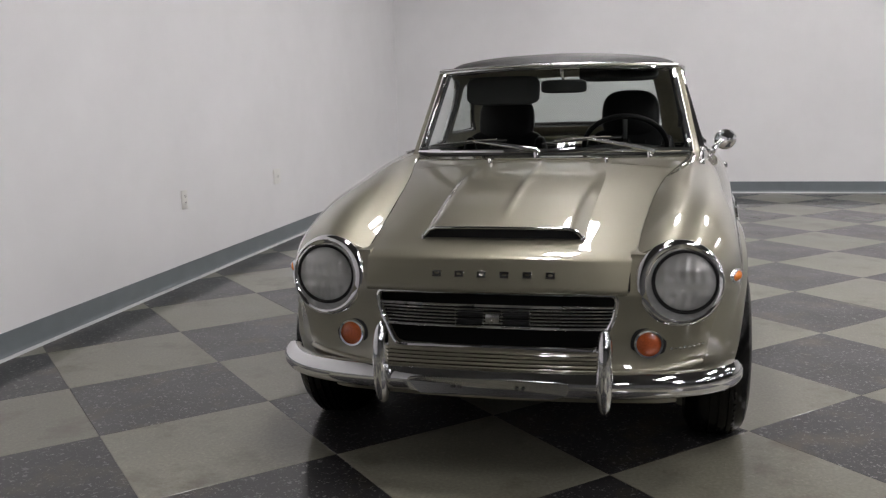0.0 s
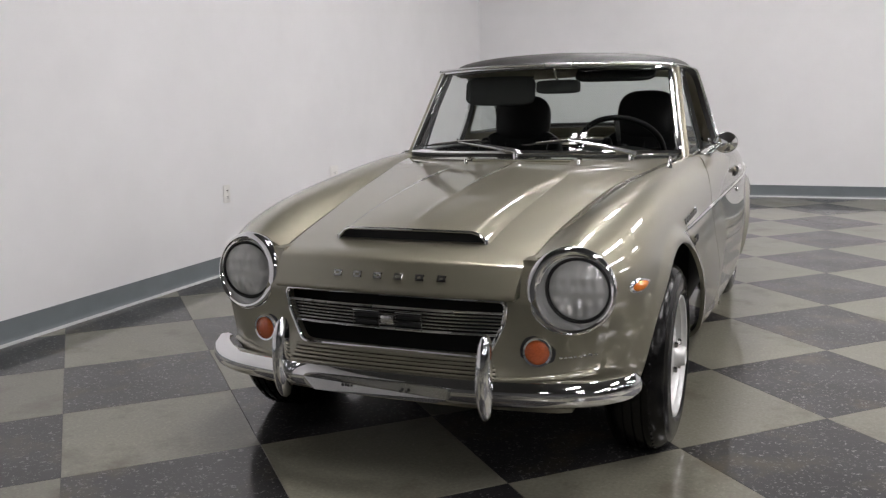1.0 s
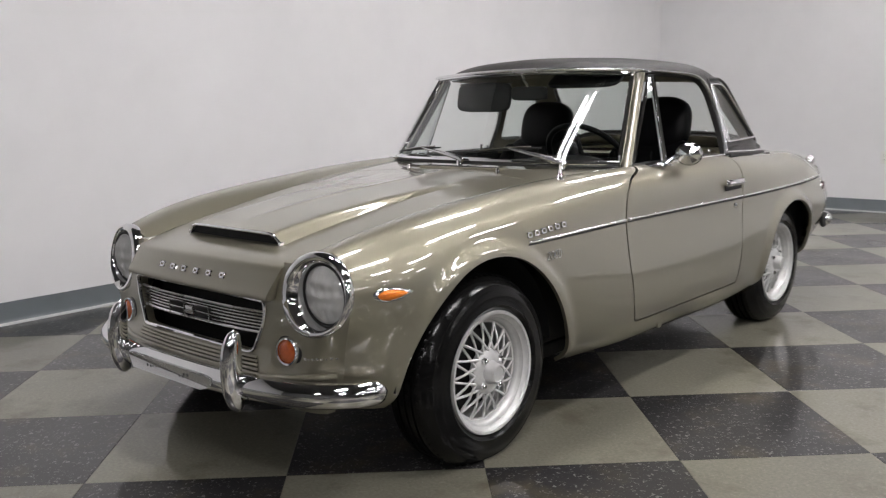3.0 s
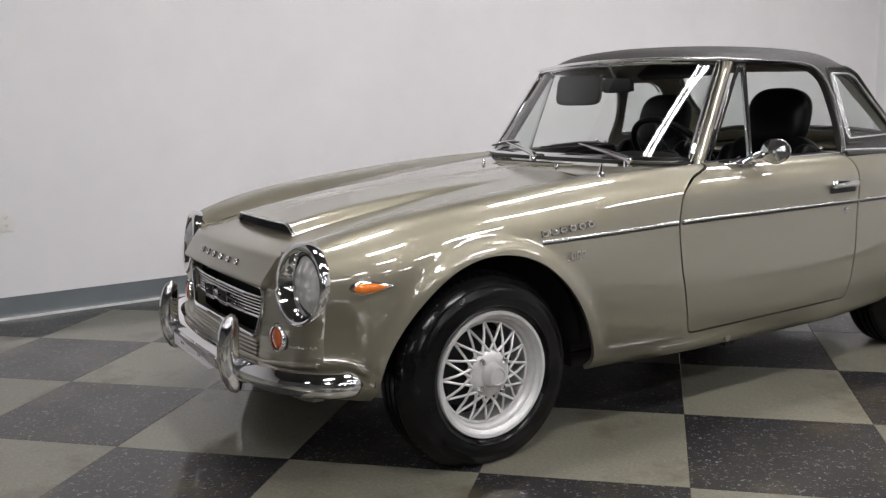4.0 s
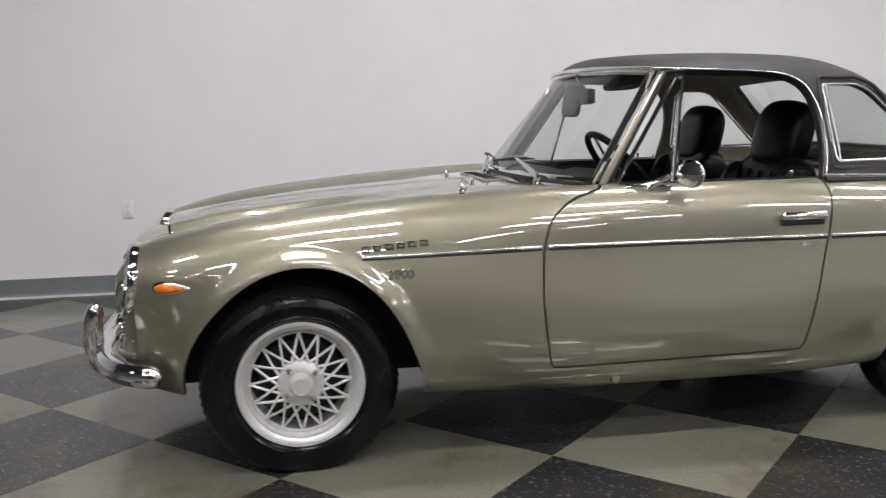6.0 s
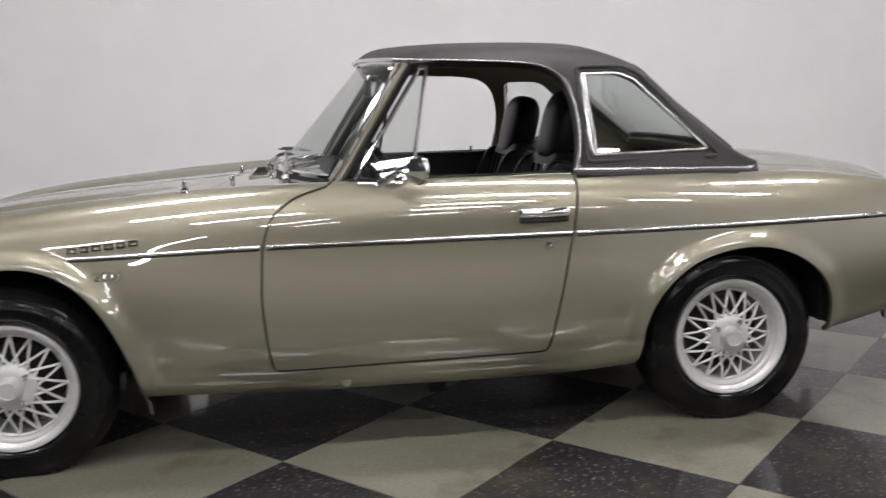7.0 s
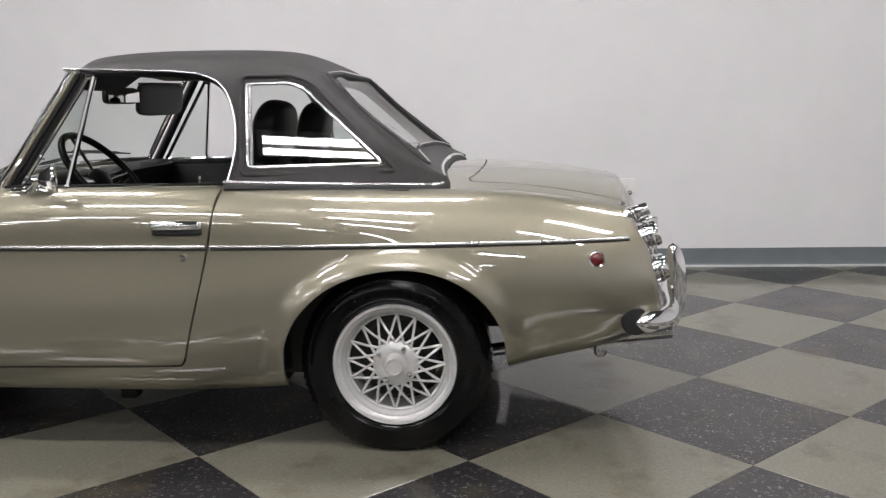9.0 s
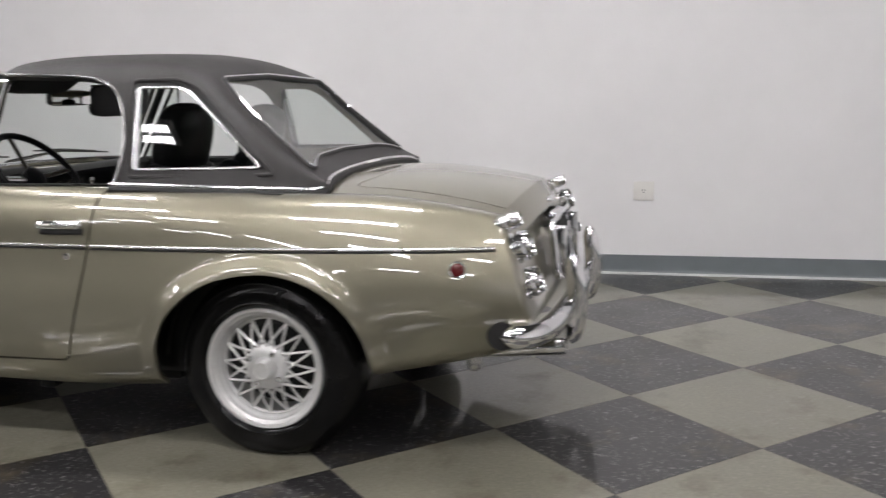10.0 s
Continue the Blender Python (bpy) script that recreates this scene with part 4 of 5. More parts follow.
for v in lining.verts:
    v.co -= v.normal * 0.022
bmesh.ops.reverse_faces(lining, faces=lining.faces)
top_ob = part("hardtop", flange(hard, 0.022), VINYL, CAR, "black grained vinyl hardtop with chrome edging")
part("headlining", lining, LINING, top_ob, "beige inner lining")


def top_at(y, z, s, out=0.0):
    return Vector((s * (top_side(y, z) + out), y, z))


def back_at(x, y, out=0.0):
    """On the sloping back of the hardtop."""
    p = top_profile(min(max(y, 1.05), 2.49))
    sec = [p(q) for q in run(0, 0.8, 200)]
    z = float(np.interp(abs(x), [q[0] for q in sec], [q[1] for q in sec]))
    yy = y + tail_shift(x, y)
    return Vector((x, yy, z)) + Vector((0, 0.7, 0.7)) * out


for s in (-1, 1):
    # edging round the door opening and along the foot
    rail = [top_at(y, z, s, 0.006) for y, z in chaikin([(1.195, 1.231), (1.40, 1.222), (1.62, 1.213), (1.70, 1.194), (1.752, 1.148), (1.78, 1.06), (1.785, 0.97), (1.772, 0.90), (1.755, 0.846)], 2, closed=False)]
    part("door_edging", tube(rail, 0.0045, 10, 2.4, up=(1, 0, 0.3)), BRIGHT, top_ob, "chrome edging")
    q = [top_at(y, z, s, 0.004) for y, z in rounded([(1.806, 1.172), (1.94, 1.172), (1.99, 1.154), (2.243, 0.914), (1.822, 0.911)], 0.018)]
    frame_q = part("quarter_window", tube(q, 0.0048, 8, closed=True), BRIGHT, top_ob, "fixed quarter window in a chrome frame")
    part("front_bar", tube([top_at(y, z, s, 0.005) for y, z in ((1.818, 1.168), (1.823, 1.08), (1.831, 0.99), (1.834, 0.916))], 0.005, 8, 1.9, up=(1, 0, 0)), BRIGHT, frame_q)
    pane = bmesh.new()
    flat_at = lambda y, z: top_at(1.806, 1.172, s, -0.004) + (y - 1.806) / 0.437 * (top_at(2.243, 0.914, s, -0.004) - top_at(1.806, 0.914, s, -0.004)) + (1.172 - z) / 0.258 * (top_at(1.806, 0.914, s, -0.004) - top_at(1.806, 1.172, s, -0.004))
    pane.faces.new([pane.verts.new(flat_at(y, z)) for y, z in rounded([(1.806, 1.172), (1.94, 1.172), (1.99, 1.154), (2.243, 0.914), (1.822, 0.911)], 0.018)])
    part("pane", pane, PANE, frame_q, smooth_shade=False)
    # moulded bead round the quarter window
    bead = [top_at(y, z, s, 0.0015) for y, z in rounded([(1.792, 1.196), (1.945, 1.197), (2.012, 1.172), (2.285, 0.890), (1.802, 0.888)], 0.02)]
    part("bead", tube(bead, 0.007, 8, closed=True), VINYL, top_ob)
front_rail = [(x, 1.096 + 0.095 * (x / 0.53) ** 2, 1.246 - 0.014 * (x / 0.53) ** 2) for x in run(-0.545, 0.545, 31)]
part("front_edging", tube(front_rail, 0.007, 8), BRIGHT, top_ob)
half_foot = [(0.688, 1.752, 0.862), (0.668, 1.95, 0.855), (0.640, 2.15, 0.846), (0.600, 2.34, 0.838), (0.574, 2.412, 0.836), (0.556, 2.431, 0.840), (0.52, 2.430, 0.851), (0.46, 2.419, 0.863), (0.36, 2.408, 0.871), (0.2, 2.401, 0.877), (0.0, 2.399, 0.879)]
foot_curve = along(half_foot)
foot_line = [Vector(foot_curve(t)) + Vector((0.008 * (1 - t), 0.006 * t, 0.006)) for t in run(0, 1, 60)]
foot_line = foot_line + [Vector((-p.x, p.y, p.z)) for p in foot_line[-2::-1]]
part("foot_edging", tube(foot_line, 0.0065, 8), BRIGHT, top_ob, "chrome edging along the foot")
part("foot_seal", tube([p + Vector((math.copysign(0.004, p.x), 0.002, -0.017)) for p in foot_line], 0.0155, 8), SEAL, top_ob, "black strip added behind the door gap to darken it under the edging")
bl = [back_at(x, y, 0.0) for x, y in rounded(BACKLIGHT, 0.03)]
bframe = part("rear_window", tube(bl, 0.009, 8, closed=True), VINYL, top_ob, "wide rear window in a black moulded surround")
part("bright_strip", tube([p + Vector((0, 0.003, 0.006)) for p in bl], 0.004, 6, closed=True), CHROME, bframe)
bglass = grid(lambda y, x: back_at(x, y, -0.004), run(2.05, 2.44, 22), run(-0.51, 0.51, 41))
cut(bglass, lambda p: back_line(p.x, before_shift(p.x, p.y + 0.003)) - 0.004)
part("pane", bglass, PANE, bframe)

# ---- windscreen ----
def screen(u, v):
    """u from -1 to 1 across, v from 0 to 1 up."""
    half_w = 0.605 + (0.527 - 0.605) * v
    x = u * half_w
    y = (0.80 + 0.100 * u ** 2 + 0.075 * u ** 4) * (1 - v) + (1.12 + 0.048 * u ** 2 + 0.037 * u ** 4) * v
    z = (0.872 - 0.008 * u * u) * (1 - v) + (1.238 - 0.018 * u * u) * v
    return Vector((x, y, z))


loop = [(u, 0.0) for u in run(-1, 1, 21)] + [(1.0, v) for v in run(0, 1, 12)[1:]] + [(u, 1.0) for u in run(1, -1, 21)[1:]] + [(-1.0, v) for v in run(1, 0, 12)[1:-1]]
wframe = part("windscreen", tube([screen(u, v) for u, v in loop], 0.0125, 8, closed=True), CHROME, CAR, "chrome-framed windscreen, slightly curved")
part("pane", grid(lambda v, u: screen(u, v), run(0, 1, 9), run(-1, 1, 21)), PANE, wframe)
part("screen_seal", tube([screen(u, 0.0) + Vector((0, -0.012, -0.012)) for u in run(-1, 1, 21)], 0.005, 8), SEAL, wframe)
for s in (-1, 1):
    post = [screen(s, v) + Vector((0.018 * s, 0.026, -0.004)) for v in run(-0.06, 1.0, 8)]
    part("screen_post", tube(post, 0.011, 10, 1.9, up=(1, 0, 0)), PAINT, wframe, "painted windscreen post")
    part("post_lining", tube([p + Vector((-0.020 * s, 0.018, 0.0)) for p in post], 0.016, 8), TRIM_BLACK, wframe)
    part("post_strip", tube([p + Vector((0.010 * s, 0.014, 0.0)) for p in post], 0.005, 8), SEAL, wframe)
    tri = [top_at(y, z, s, -0.004) for y, z in ((1.05, 0.858), (1.277, 1.204), (1.298, 1.204), (1.228, 0.858))]
    vent_f = part("vent_window", tube([tri[0], tri[0].lerp(tri[1], 0.5), tri[1]], 0.008, 8), CHROME, door_parts[0 if s > 0 else 1], "small hinged vent window in chrome")
    part("rear_bar", tube([tri[2], tri[2].lerp(tri[3], 0.5), tri[3]], 0.007, 8, 1.9, up=(1, 0, 0)), CHROME, vent_f)
    part("top_bar", tube([tri[1] + Vector((0, -0.006, 0)), tri[2] + Vector((0, 0.006, 0))], 0.009, 8), CHROME, vent_f)
    pane = bmesh.new()
    pane.faces.new([pane.verts.new(p) for p in (tri[0], tri[1], tri[1] + (tri[3] - tri[0]) * 0.12, tri[3])])
    part("pane", pane, PANE, vent_f, smooth_shade=False)
    sillrail = [(s * 0.685, y, 0.858) for y in dense(1.03, 1.74, 0.08)]
    part("window_sill_strip", tube(sillrail, 0.006, 8), CHROME, door_parts[0 if s > 0 else 1])

# wipers: a thick tapered arm from the pivot, and a blade held at its middle
for pivot, hold, tip in (((-0.04, 0.762, 0.866), (-0.33, 0.845, 0.917), (-0.54, 0.915, 0.893)), ((0.432, 0.832, 0.858), (0.17, 0.828, 0.925), (-0.02, 0.788, 0.906))):
    base, hold, tip = Vector(pivot), Vector(hold), Vector(tip)
    wiper = part("wiper", tube([base + Vector((0.02, -0.004, 0.006)), base + Vector((0, 0, 0.016)), base.lerp(hold, 0.4) + Vector((0, 0, 0.012)), hold], [0.010, 0.012, 0.010, 0.005], 10, 0.7), DULL_CHROME, CAR, "chrome wiper arm with a black blade")
    back_end = hold + (hold - tip) * 0.75 + Vector((0, 0, -0.012))
    part("blade", tube([back_end, hold + Vector((0, 0.004, -0.004)), tip], [0.003, 0.006, 0.003], 6), SEAL, wiper)
    part("blade_rail", tube([back_end.lerp(hold, 0.3) + Vector((0, -0.002, 0.006)), hold + Vector((0, 0, 0.004)), tip.lerp(hold, 0.3) + Vector((0, -0.002, 0.004))], 0.003, 6), DULL_CHROME, wiper)
    part("pivot", lathe([(0.013, -0.02), (0.013, 0.004), (0.009, 0.010), (0.0, 0.012)], 16, Matrix.Translation(base)), CHROME, wiper)
for x in (-0.24, 0.24):
    part("washer_jet", lathe([(0.008, -0.01), (0.008, 0.006), (0.005, 0.012), (0.0, 0.013)], 12, pose(x + 0.02, 0.64, 0.846)), CHROME, CAR)

# aerial base on the wing
part("aerial", lathe([(0.018, -0.006), (0.018, 0.004), (0.012, 0.010), (0.012, 0.016), (0.007, 0.022), (0.007, 0.036), (0.004, 0.040), (0.004, 0.05), (0.0, 0.052)], 20, pose(0.628, 0.526, 0.846 - 0.012, 0, 6, 0)), CHROME, CAR, "lowered chrome aerial")

# ---- door mirror: a bullet head on a raked foot ----
mdoor = door_parts[0]
stem = part("door_mirror", tube([(0.704, 1.12, 0.842), (0.714, 1.14, 0.858), (0.736, 1.165, 0.878), (0.750, 1.178, 0.888)], [0.016, 0.013, 0.010, 0.010], 10), CHROME, mdoor, "faceted chrome door mirror on a raked foot")
part("mirror_foot", tube([(0.694, 1.055, 0.850), (0.700, 1.10, 0.852), (0.706, 1.15, 0.851), (0.712, 1.20, 0.847)], [0.006, 0.018, 0.019, 0.008], 12, 0.55, up=(0, 0, 1)), CHROME, stem)
head_m = pose(0.775, 1.222, 0.891) @ Matrix.Diagonal((0.95, 0.95, 0.82, 1)) @ pose(0, 0, 0, -90, 0, 24)
part("mirror_head", lathe([(0.0, -0.040), (0.009, -0.038), (0.012, -0.031), (0.018, -0.027), (0.046, 0.000), (0.054, 0.012), (0.0545, 0.020), (0.051, 0.024), (0.048, 0.020)], 10, head_m), CHROME, stem, smooth_shade=False)
part("mirror_rim", lathe([(0.0545, 0.014), (0.0565, 0.017), (0.0565, 0.023), (0.052, 0.026), (0.049, 0.022)], 40, head_m), CHROME, stem)
part("mirror_glass", lathe([(0.0, 0.0215), (0.050, 0.0215)], 32, head_m), CHROME, stem)
part("mirror_boss", lathe([(0.0, -0.050), (0.007, -0.049), (0.010, -0.044), (0.010, -0.030)], 16, head_m), CHROME, stem)

# ---- cabin ----
tub = box(-0.64, 0.64, 0.93, 2.33, 0.235, 0.26)
tub = box(-0.66, -0.645, 0.93, 2.33, 0.24, 0.835, bm=tub)
tub = box(0.645, 0.66, 0.93, 2.33, 0.24, 0.835, bm=tub)
tub = box(-0.645, 0.645, 2.0, 2.02, 0.24, 0.83, bm=tub)
tub = box(-0.645, 0.645, 0.93, 0.95, 0.24, 0.83, bm=tub)
part("cabin_tub", tub, TRIM_BLACK, CAR, "black trimmed cabin", smooth_shade=False)
part("parcel_shelf", box(-0.60, 0.60, 2.0, 2.40, 0.815, 0.83, 0.004), LINING, CAR, "beige shelf behind the seats")
part("tunnel", box(-0.10, 0.10, 1.0, 2.0, 0.25, 0.42, 0.03), TRIM_BLACK, CAR)


def dash_point(u, k):
    x = -0.60 + 1.2 * u
    sec = ((0.93, 0.845), (0.97, 0.862), (1.02, 0.866), (1.07, 0.862), (1.095, 0.846), (1.09, 0.82), (1.06, 0.77), (1.05, 0.66), (1.0, 0.62))[k]
    hump = 0.022 * math.exp(-((x - 0.31) / 0.16) ** 4)
    return Vector((x, sec[0] + hump, sec[1] + (hump if k > 1 else 0)))


dash = grid(dash_point, run(0, 1, 41), range(9))
bmesh.ops.recalc_face_normals(dash, faces=dash.faces)
dashboard = part("dashboard", dash, TRIM_BLACK, CAR, "padded black dashboard")
for x, r in ((0.24, 0.05), (0.38, 0.05), (0.06, 0.028), (-0.02, 0.028), (-0.10, 0.028)):
    dial = part("dial", lathe([(r, -0.006), (r, 0.004), (r * 0.9, 0.008), (r * 0.88, 0.002)], 28, pose(x, 1.075, 0.79, 108, 0, 180)), DULL_CHROME, dashboard)
    part("dial_face", lathe([(0, 0.0015), (r * 0.88, 0.0015)], 24, pose(x, 1.075, 0.79, 108, 0, 180)), SLOT, dial)

wheel_m = pose(0.32, 1.195, 0.865, -50, 0, 0)
sw = part("steering_wheel", tube([wheel_m @ Vector((0.188 * math.cos(a), 0.188 * math.sin(a), 0)) for a in (2 * math.pi * i / 48 for i in range(48))], 0.0125, 10, closed=True), LEATHER, CAR, "black three-spoke steering wheel")
for a in (90 + 90, 90 - 90, 270):
    e = wheel_m @ Vector((0.18 * math.cos(radians(a)), 0.18 * math.sin(radians(a)), 0))
    part("spoke", tube([wheel_m @ Vector((0, 0, -0.03)), e], 0.012, 8, 0.35, up=wheel_m.to_3x3() @ Vector((0, 0, 1))), DULL_CHROME, sw)
part("horn_pad", lathe([(0.0, 0.0), (0.03, -0.002), (0.045, -0.012), (0.045, -0.04)], 24, wheel_m), LEATHER, sw)
part("column", tube([wheel_m @ Vector((0, 0, -0.03)), (0.32, 1.06, 0.755)], 0.03, 12), TRIM_BLACK, sw)


def cushion(w, d, h, power=4.0, bulge=0.0, n=20):
    """A stuffed block: a rounded box by superellipse."""
    def pt(a, b):
        ca, sa, cb, sb = math.cos(a), math.sin(a), math.cos(b), math.sin(b)
        f = lambda c: math.copysign(abs(c) ** (2 / power), c)
        return Vector((w / 2 * f(cb) * f(ca), d / 2 * f(cb) * f(sa), h / 2 * f(sb) + bulge * abs(f(cb) * f(ca)) ** 3))
    bm = grid(pt, [2 * math.pi * i / (2 * n) for i in range(2 * n)], run(-math.pi / 2, math.pi / 2, n), close_u=True)
    bmesh.ops.remove_doubles(bm, verts=bm.verts, dist=1e-5)
    bmesh.ops.recalc_face_normals(bm, faces=bm.faces)
    return bm


for x in (-0.33, 0.33):
    back_m = pose(x, 1.735, 0.615, -14, 0, 0)
    seat = part("seat", cushion(0.46, 0.50, 0.17, 4, 0.03), LEATHER, CAR, "black vinyl bucket seat with a high headrest", m=pose(x, 1.52, 0.44, 6, 0, 0))
    rel = seat.matrix_basis.inverted() @ back_m
    part("backrest", cushion(0.45, 0.13, 0.62, 5), LEATHER, seat, m=rel)
    for dx in (-0.19, 0.19):
        part("side_bolster", cushion(0.09, 0.17, 0.56, 3), LEATHER, seat, m=rel @ pose(dx, -0.03, -0.01))
    part("headrest", cushion(0.30, 0.125, 0.27, 3.0), LEATHER, seat, m=rel @ pose(0, -0.01, 0.38 if x > 0 else 0.365))
    for dx in (-0.075, 0.0, 0.075):
        part("seam", tube([rel @ Vector((dx, -0.066, -0.24)), rel @ Vector((dx, -0.068, 0.0)), rel @ Vector((dx, -0.066, 0.24))], 0.005, 6), LEATHER, seat)

# sun visors and the inside mirror
for x, drop in ((-0.25, 1.133), (0.285, 1.205)):
    vm = pose(x, 1.19 if x < 0 else 1.235, drop, -8 if x < 0 else -58, 0, -8 if x < 0 else 0)
    vis = part("sun_visor", cushion(0.36, 0.022, 0.135, 5), TRIM_BLACK, CAR, "black padded sun visor, folded down" if x < 0 else "black padded sun visor, folded up", m=vm)
    part("visor_rod", tube([Vector((-0.17, 0, 0.062)), Vector((0.17, 0, 0.062))], 0.005, 8), DULL_CHROME, vis)
rv = part("rear_view_mirror", cushion(0.215, 0.03, 0.062, 5), TRIM_BLACK, CAR, "oblong rear-view mirror on a chrome stalk", m=pose(0.04, 1.15, 1.147, 0, 0, -10))
part("mirror_glass", box(-0.10, 0.10, 0.0148, 0.0165, -0.026, 0.026, 0.0006), CHROME, rv)
part("stalk", tube([Vector((0, 0, 0.02)), Vector((0, -0.03, 0.06)), Vector((0, -0.04, 0.085))], 0.007, 8), CHROME, rv)
for s in (-1, 1):
    part("lock_button", lathe([(0.004, 0), (0.004, 0.018), (0.007, 0.022), (0.006, 0.03), (0, 0.031)], 10, pose(0.655 * s, 1.66, 0.855)), CHROME, CAR)
    part("door_capping", box(min(0.605 * s, 0.66 * s), max(0.605 * s, 0.66 * s), 1.0, 1.745, 0.832, 0.8605, 0.008), TRIM_BLACK, door_parts[0 if s > 0 else 1], "padded black capping")
    part("door_lining", box(min(0.60 * s, 0.645 * s), max(0.60 * s, 0.645 * s), 0.98, 1.74, 0.28, 0.838, 0.006), TRIM_BLACK, door_parts[0 if s > 0 else 1])

# ---- underside ----
for name, x, y0, y1, z0, z1 in (("floor_pan", 0.60, 0.42, 1.90, 0.19, 0.24), ("engine_tray", 0.40, -0.42, 0.42, 0.21, 0.62), ("boot_floor", 0.42, 1.95, 2.62, 0.33, 0.60),
                                ("bulkhead", 0.60, 0.42, 0.92, 0.245, 0.70), ("rear_tray", 0.60, 2.745, 3.0, 0.36, 0.60), ("rear_closing_panel", 0.69, 2.625, 2.74, 0.31, 0.58), ("front_closing_panel", 0.66, 1.86, 1.94, 0.245, 0.55)):
    part(name, box(-x, x, y0, y1, z0, z1, 0.008), DARK, CAR, "black underbody panel")
for s in (-1, 1):
    for yc in (0.01, 2.285):
        liner = grid(lambda a, x: (s * x, yc + 0.385 * math.cos(a), 0.27 + 0.385 * math.sin(a)), run(radians(4), radians(176), 25), (0.38, 0.68))
        part("wheel_arch_liner", liner, DARK, CAR)
    part("damper_bracket", box(0.50 * s - 0.03, 0.50 * s + 0.03, 1.28, 1.34, 0.10, 0.18, 0.01), DARK, CAR)
part("exhaust_pipe", tube([(0.35, 1.2, 0.17), (0.36, 2.2, 0.18), (0.40, 2.9, 0.285), (0.41, 3.19, 0.315)], [0.022, 0.022, 0.024, 0.028], 14), DULL_CHROME, CAR, "tailpipe with a bright end")
part("bump_stop", lathe([(0.0, -0.062), (0.012, -0.060), (0.021, -0.050), (0.023, -0.030), (0.020, 0.0), (0.020, 0.03)], 20, pose(0.62, 2.93, 0.345)), DULL_CHROME, CAR, "short round stub hanging under the tail")

# ---- wheels ----
def make_wheel(name, m):
    """Built facing +z (outwards), 0.29 m in radius."""
    R = 0.306
    rim_prof = [(0.170, -0.15), (0.170, -0.02), (0.192, 0.002), (0.197, 0.012), (0.194, 0.019), (0.186, 0.018), (0.181, 0.008), (0.173, 0.003), (0.170, -0.006), (0.166, -0.012), (0.162, -0.016), (0.159, -0.03), (0.157, -0.13)]
    wh = part(name, lathe(rim_prof, 72), ALLOY, CAR, "silver lattice-spoked alloy wheel with black tyre", m=m)
    tyre_prof = [(0.176, -0.155), (0.21, -0.172), (0.26, -0.172), (0.29, -0.155), (0.303, -0.138), (R, -0.12)]
    for g in (-0.105, -0.077, -0.049):
        tyre_prof += [(R, g - 0.004), (R - 0.007, g - 0.003), (R - 0.007, g + 0.003), (R, g + 0.004)]
    tyre_prof += [(R, -0.035), (0.301, -0.020), (0.289, -0.002), (0.276, 0.010), (0.271, 0.010), (0.262, 0.0165), (0.240, 0.022), (0.218, 0.021), (0.213, 0.0235), (0.208, 0.020), (0.198, 0.012), (0.188, -0.004)]
    tyre = part("tyre", lathe(tyre_prof, 96), RUBBER, wh, "black tyre with a polished sidewall")
    lug = part("tread_lug", box(-0.0055, 0.0055, -0.006, 0.006, -0.013, 0.013, 0.001), RUBBER, tyre)
    n = 72
    lug.matrix_basis = pose(0, 0, 0, 0, 0, 0) @ Matrix.Translation((R - 0.0112, 0, -0.0225)) @ pose(0, 0, 0, 0, -40, 0)
    base_m = lug.matrix_basis.copy()
    for i in range(1, n):
        again("tread_lug", lug, tyre, pose(0, 0, 0, 0, 0, 360 * i / n) @ base_m)
    ring_p = part("spoke_ring", lathe([(0.160, -0.032), (0.159, -0.026), (0.153, -0.028), (0.151, -0.038)], 72), ALLOY, wh)
    plate_p = [(0.0, 0.006), (0.045, 0.006), (0.064, 0.002), (0.072, -0.005), (0.074, -0.020)]
    part("hub_plate", lathe(plate_p, 48), ALLOY, wh)
    bars = None
    for i in range(16):
        for s in (-1, 1):
            a = radians(22.5 * i)
            b = a + radians(22.5) * s
            p0 = Vector((0.069 * math.cos(a), 0.069 * math.sin(a), -0.004))
            p1 = Vector((0.157 * math.cos(b), 0.157 * math.sin(b), -0.030))
            pm = (p0 + p1) / 2 + Vector((0, 0, 0.006 + 0.001 * s))
            if i == 0 and s == -1:
                bar = part("spoke", tube([p0, pm, p1], [0.0050, 0.0040, 0.0048], 6), ALLOY, wh)
            elif s == -1:
                again("spoke", bar, wh, pose(0, 0, 0, 0, 0, 22.5 * i))
            elif i == 0:
                bar2 = part("spoke", tube([p0, pm, p1], [0.0050, 0.0040, 0.0048], 6), ALLOY, wh)
            else:
                again("spoke", bar2, wh, pose(0, 0, 0, 0, 0, 22.5 * i))
    part("centre_cap", lathe([(0.040, 0.002), (0.034, 0.012), (0.031, 0.034), (0.028, 0.040), (0.024, 0.041), (0.022, 0.038), (0.0, 0.038)], 32), ALLOY, wh)
    for i in range(4):
        a = radians(90 * i + 38)
        part("wheel_nut", lathe([(0.011, 0.0), (0.0105, 0.010), (0.007, 0.014), (0.0, 0.015)], 6, Matrix.Translation((0.056 * math.cos(a), 0.056 * math.sin(a), 0.006))), CHROME, wh)
    part("brake_drum", lathe([(0.0, -0.065), (0.125, -0.065), (0.13, -0.07), (0.13, -0.12)], 40), DARK, wh)
    return wh


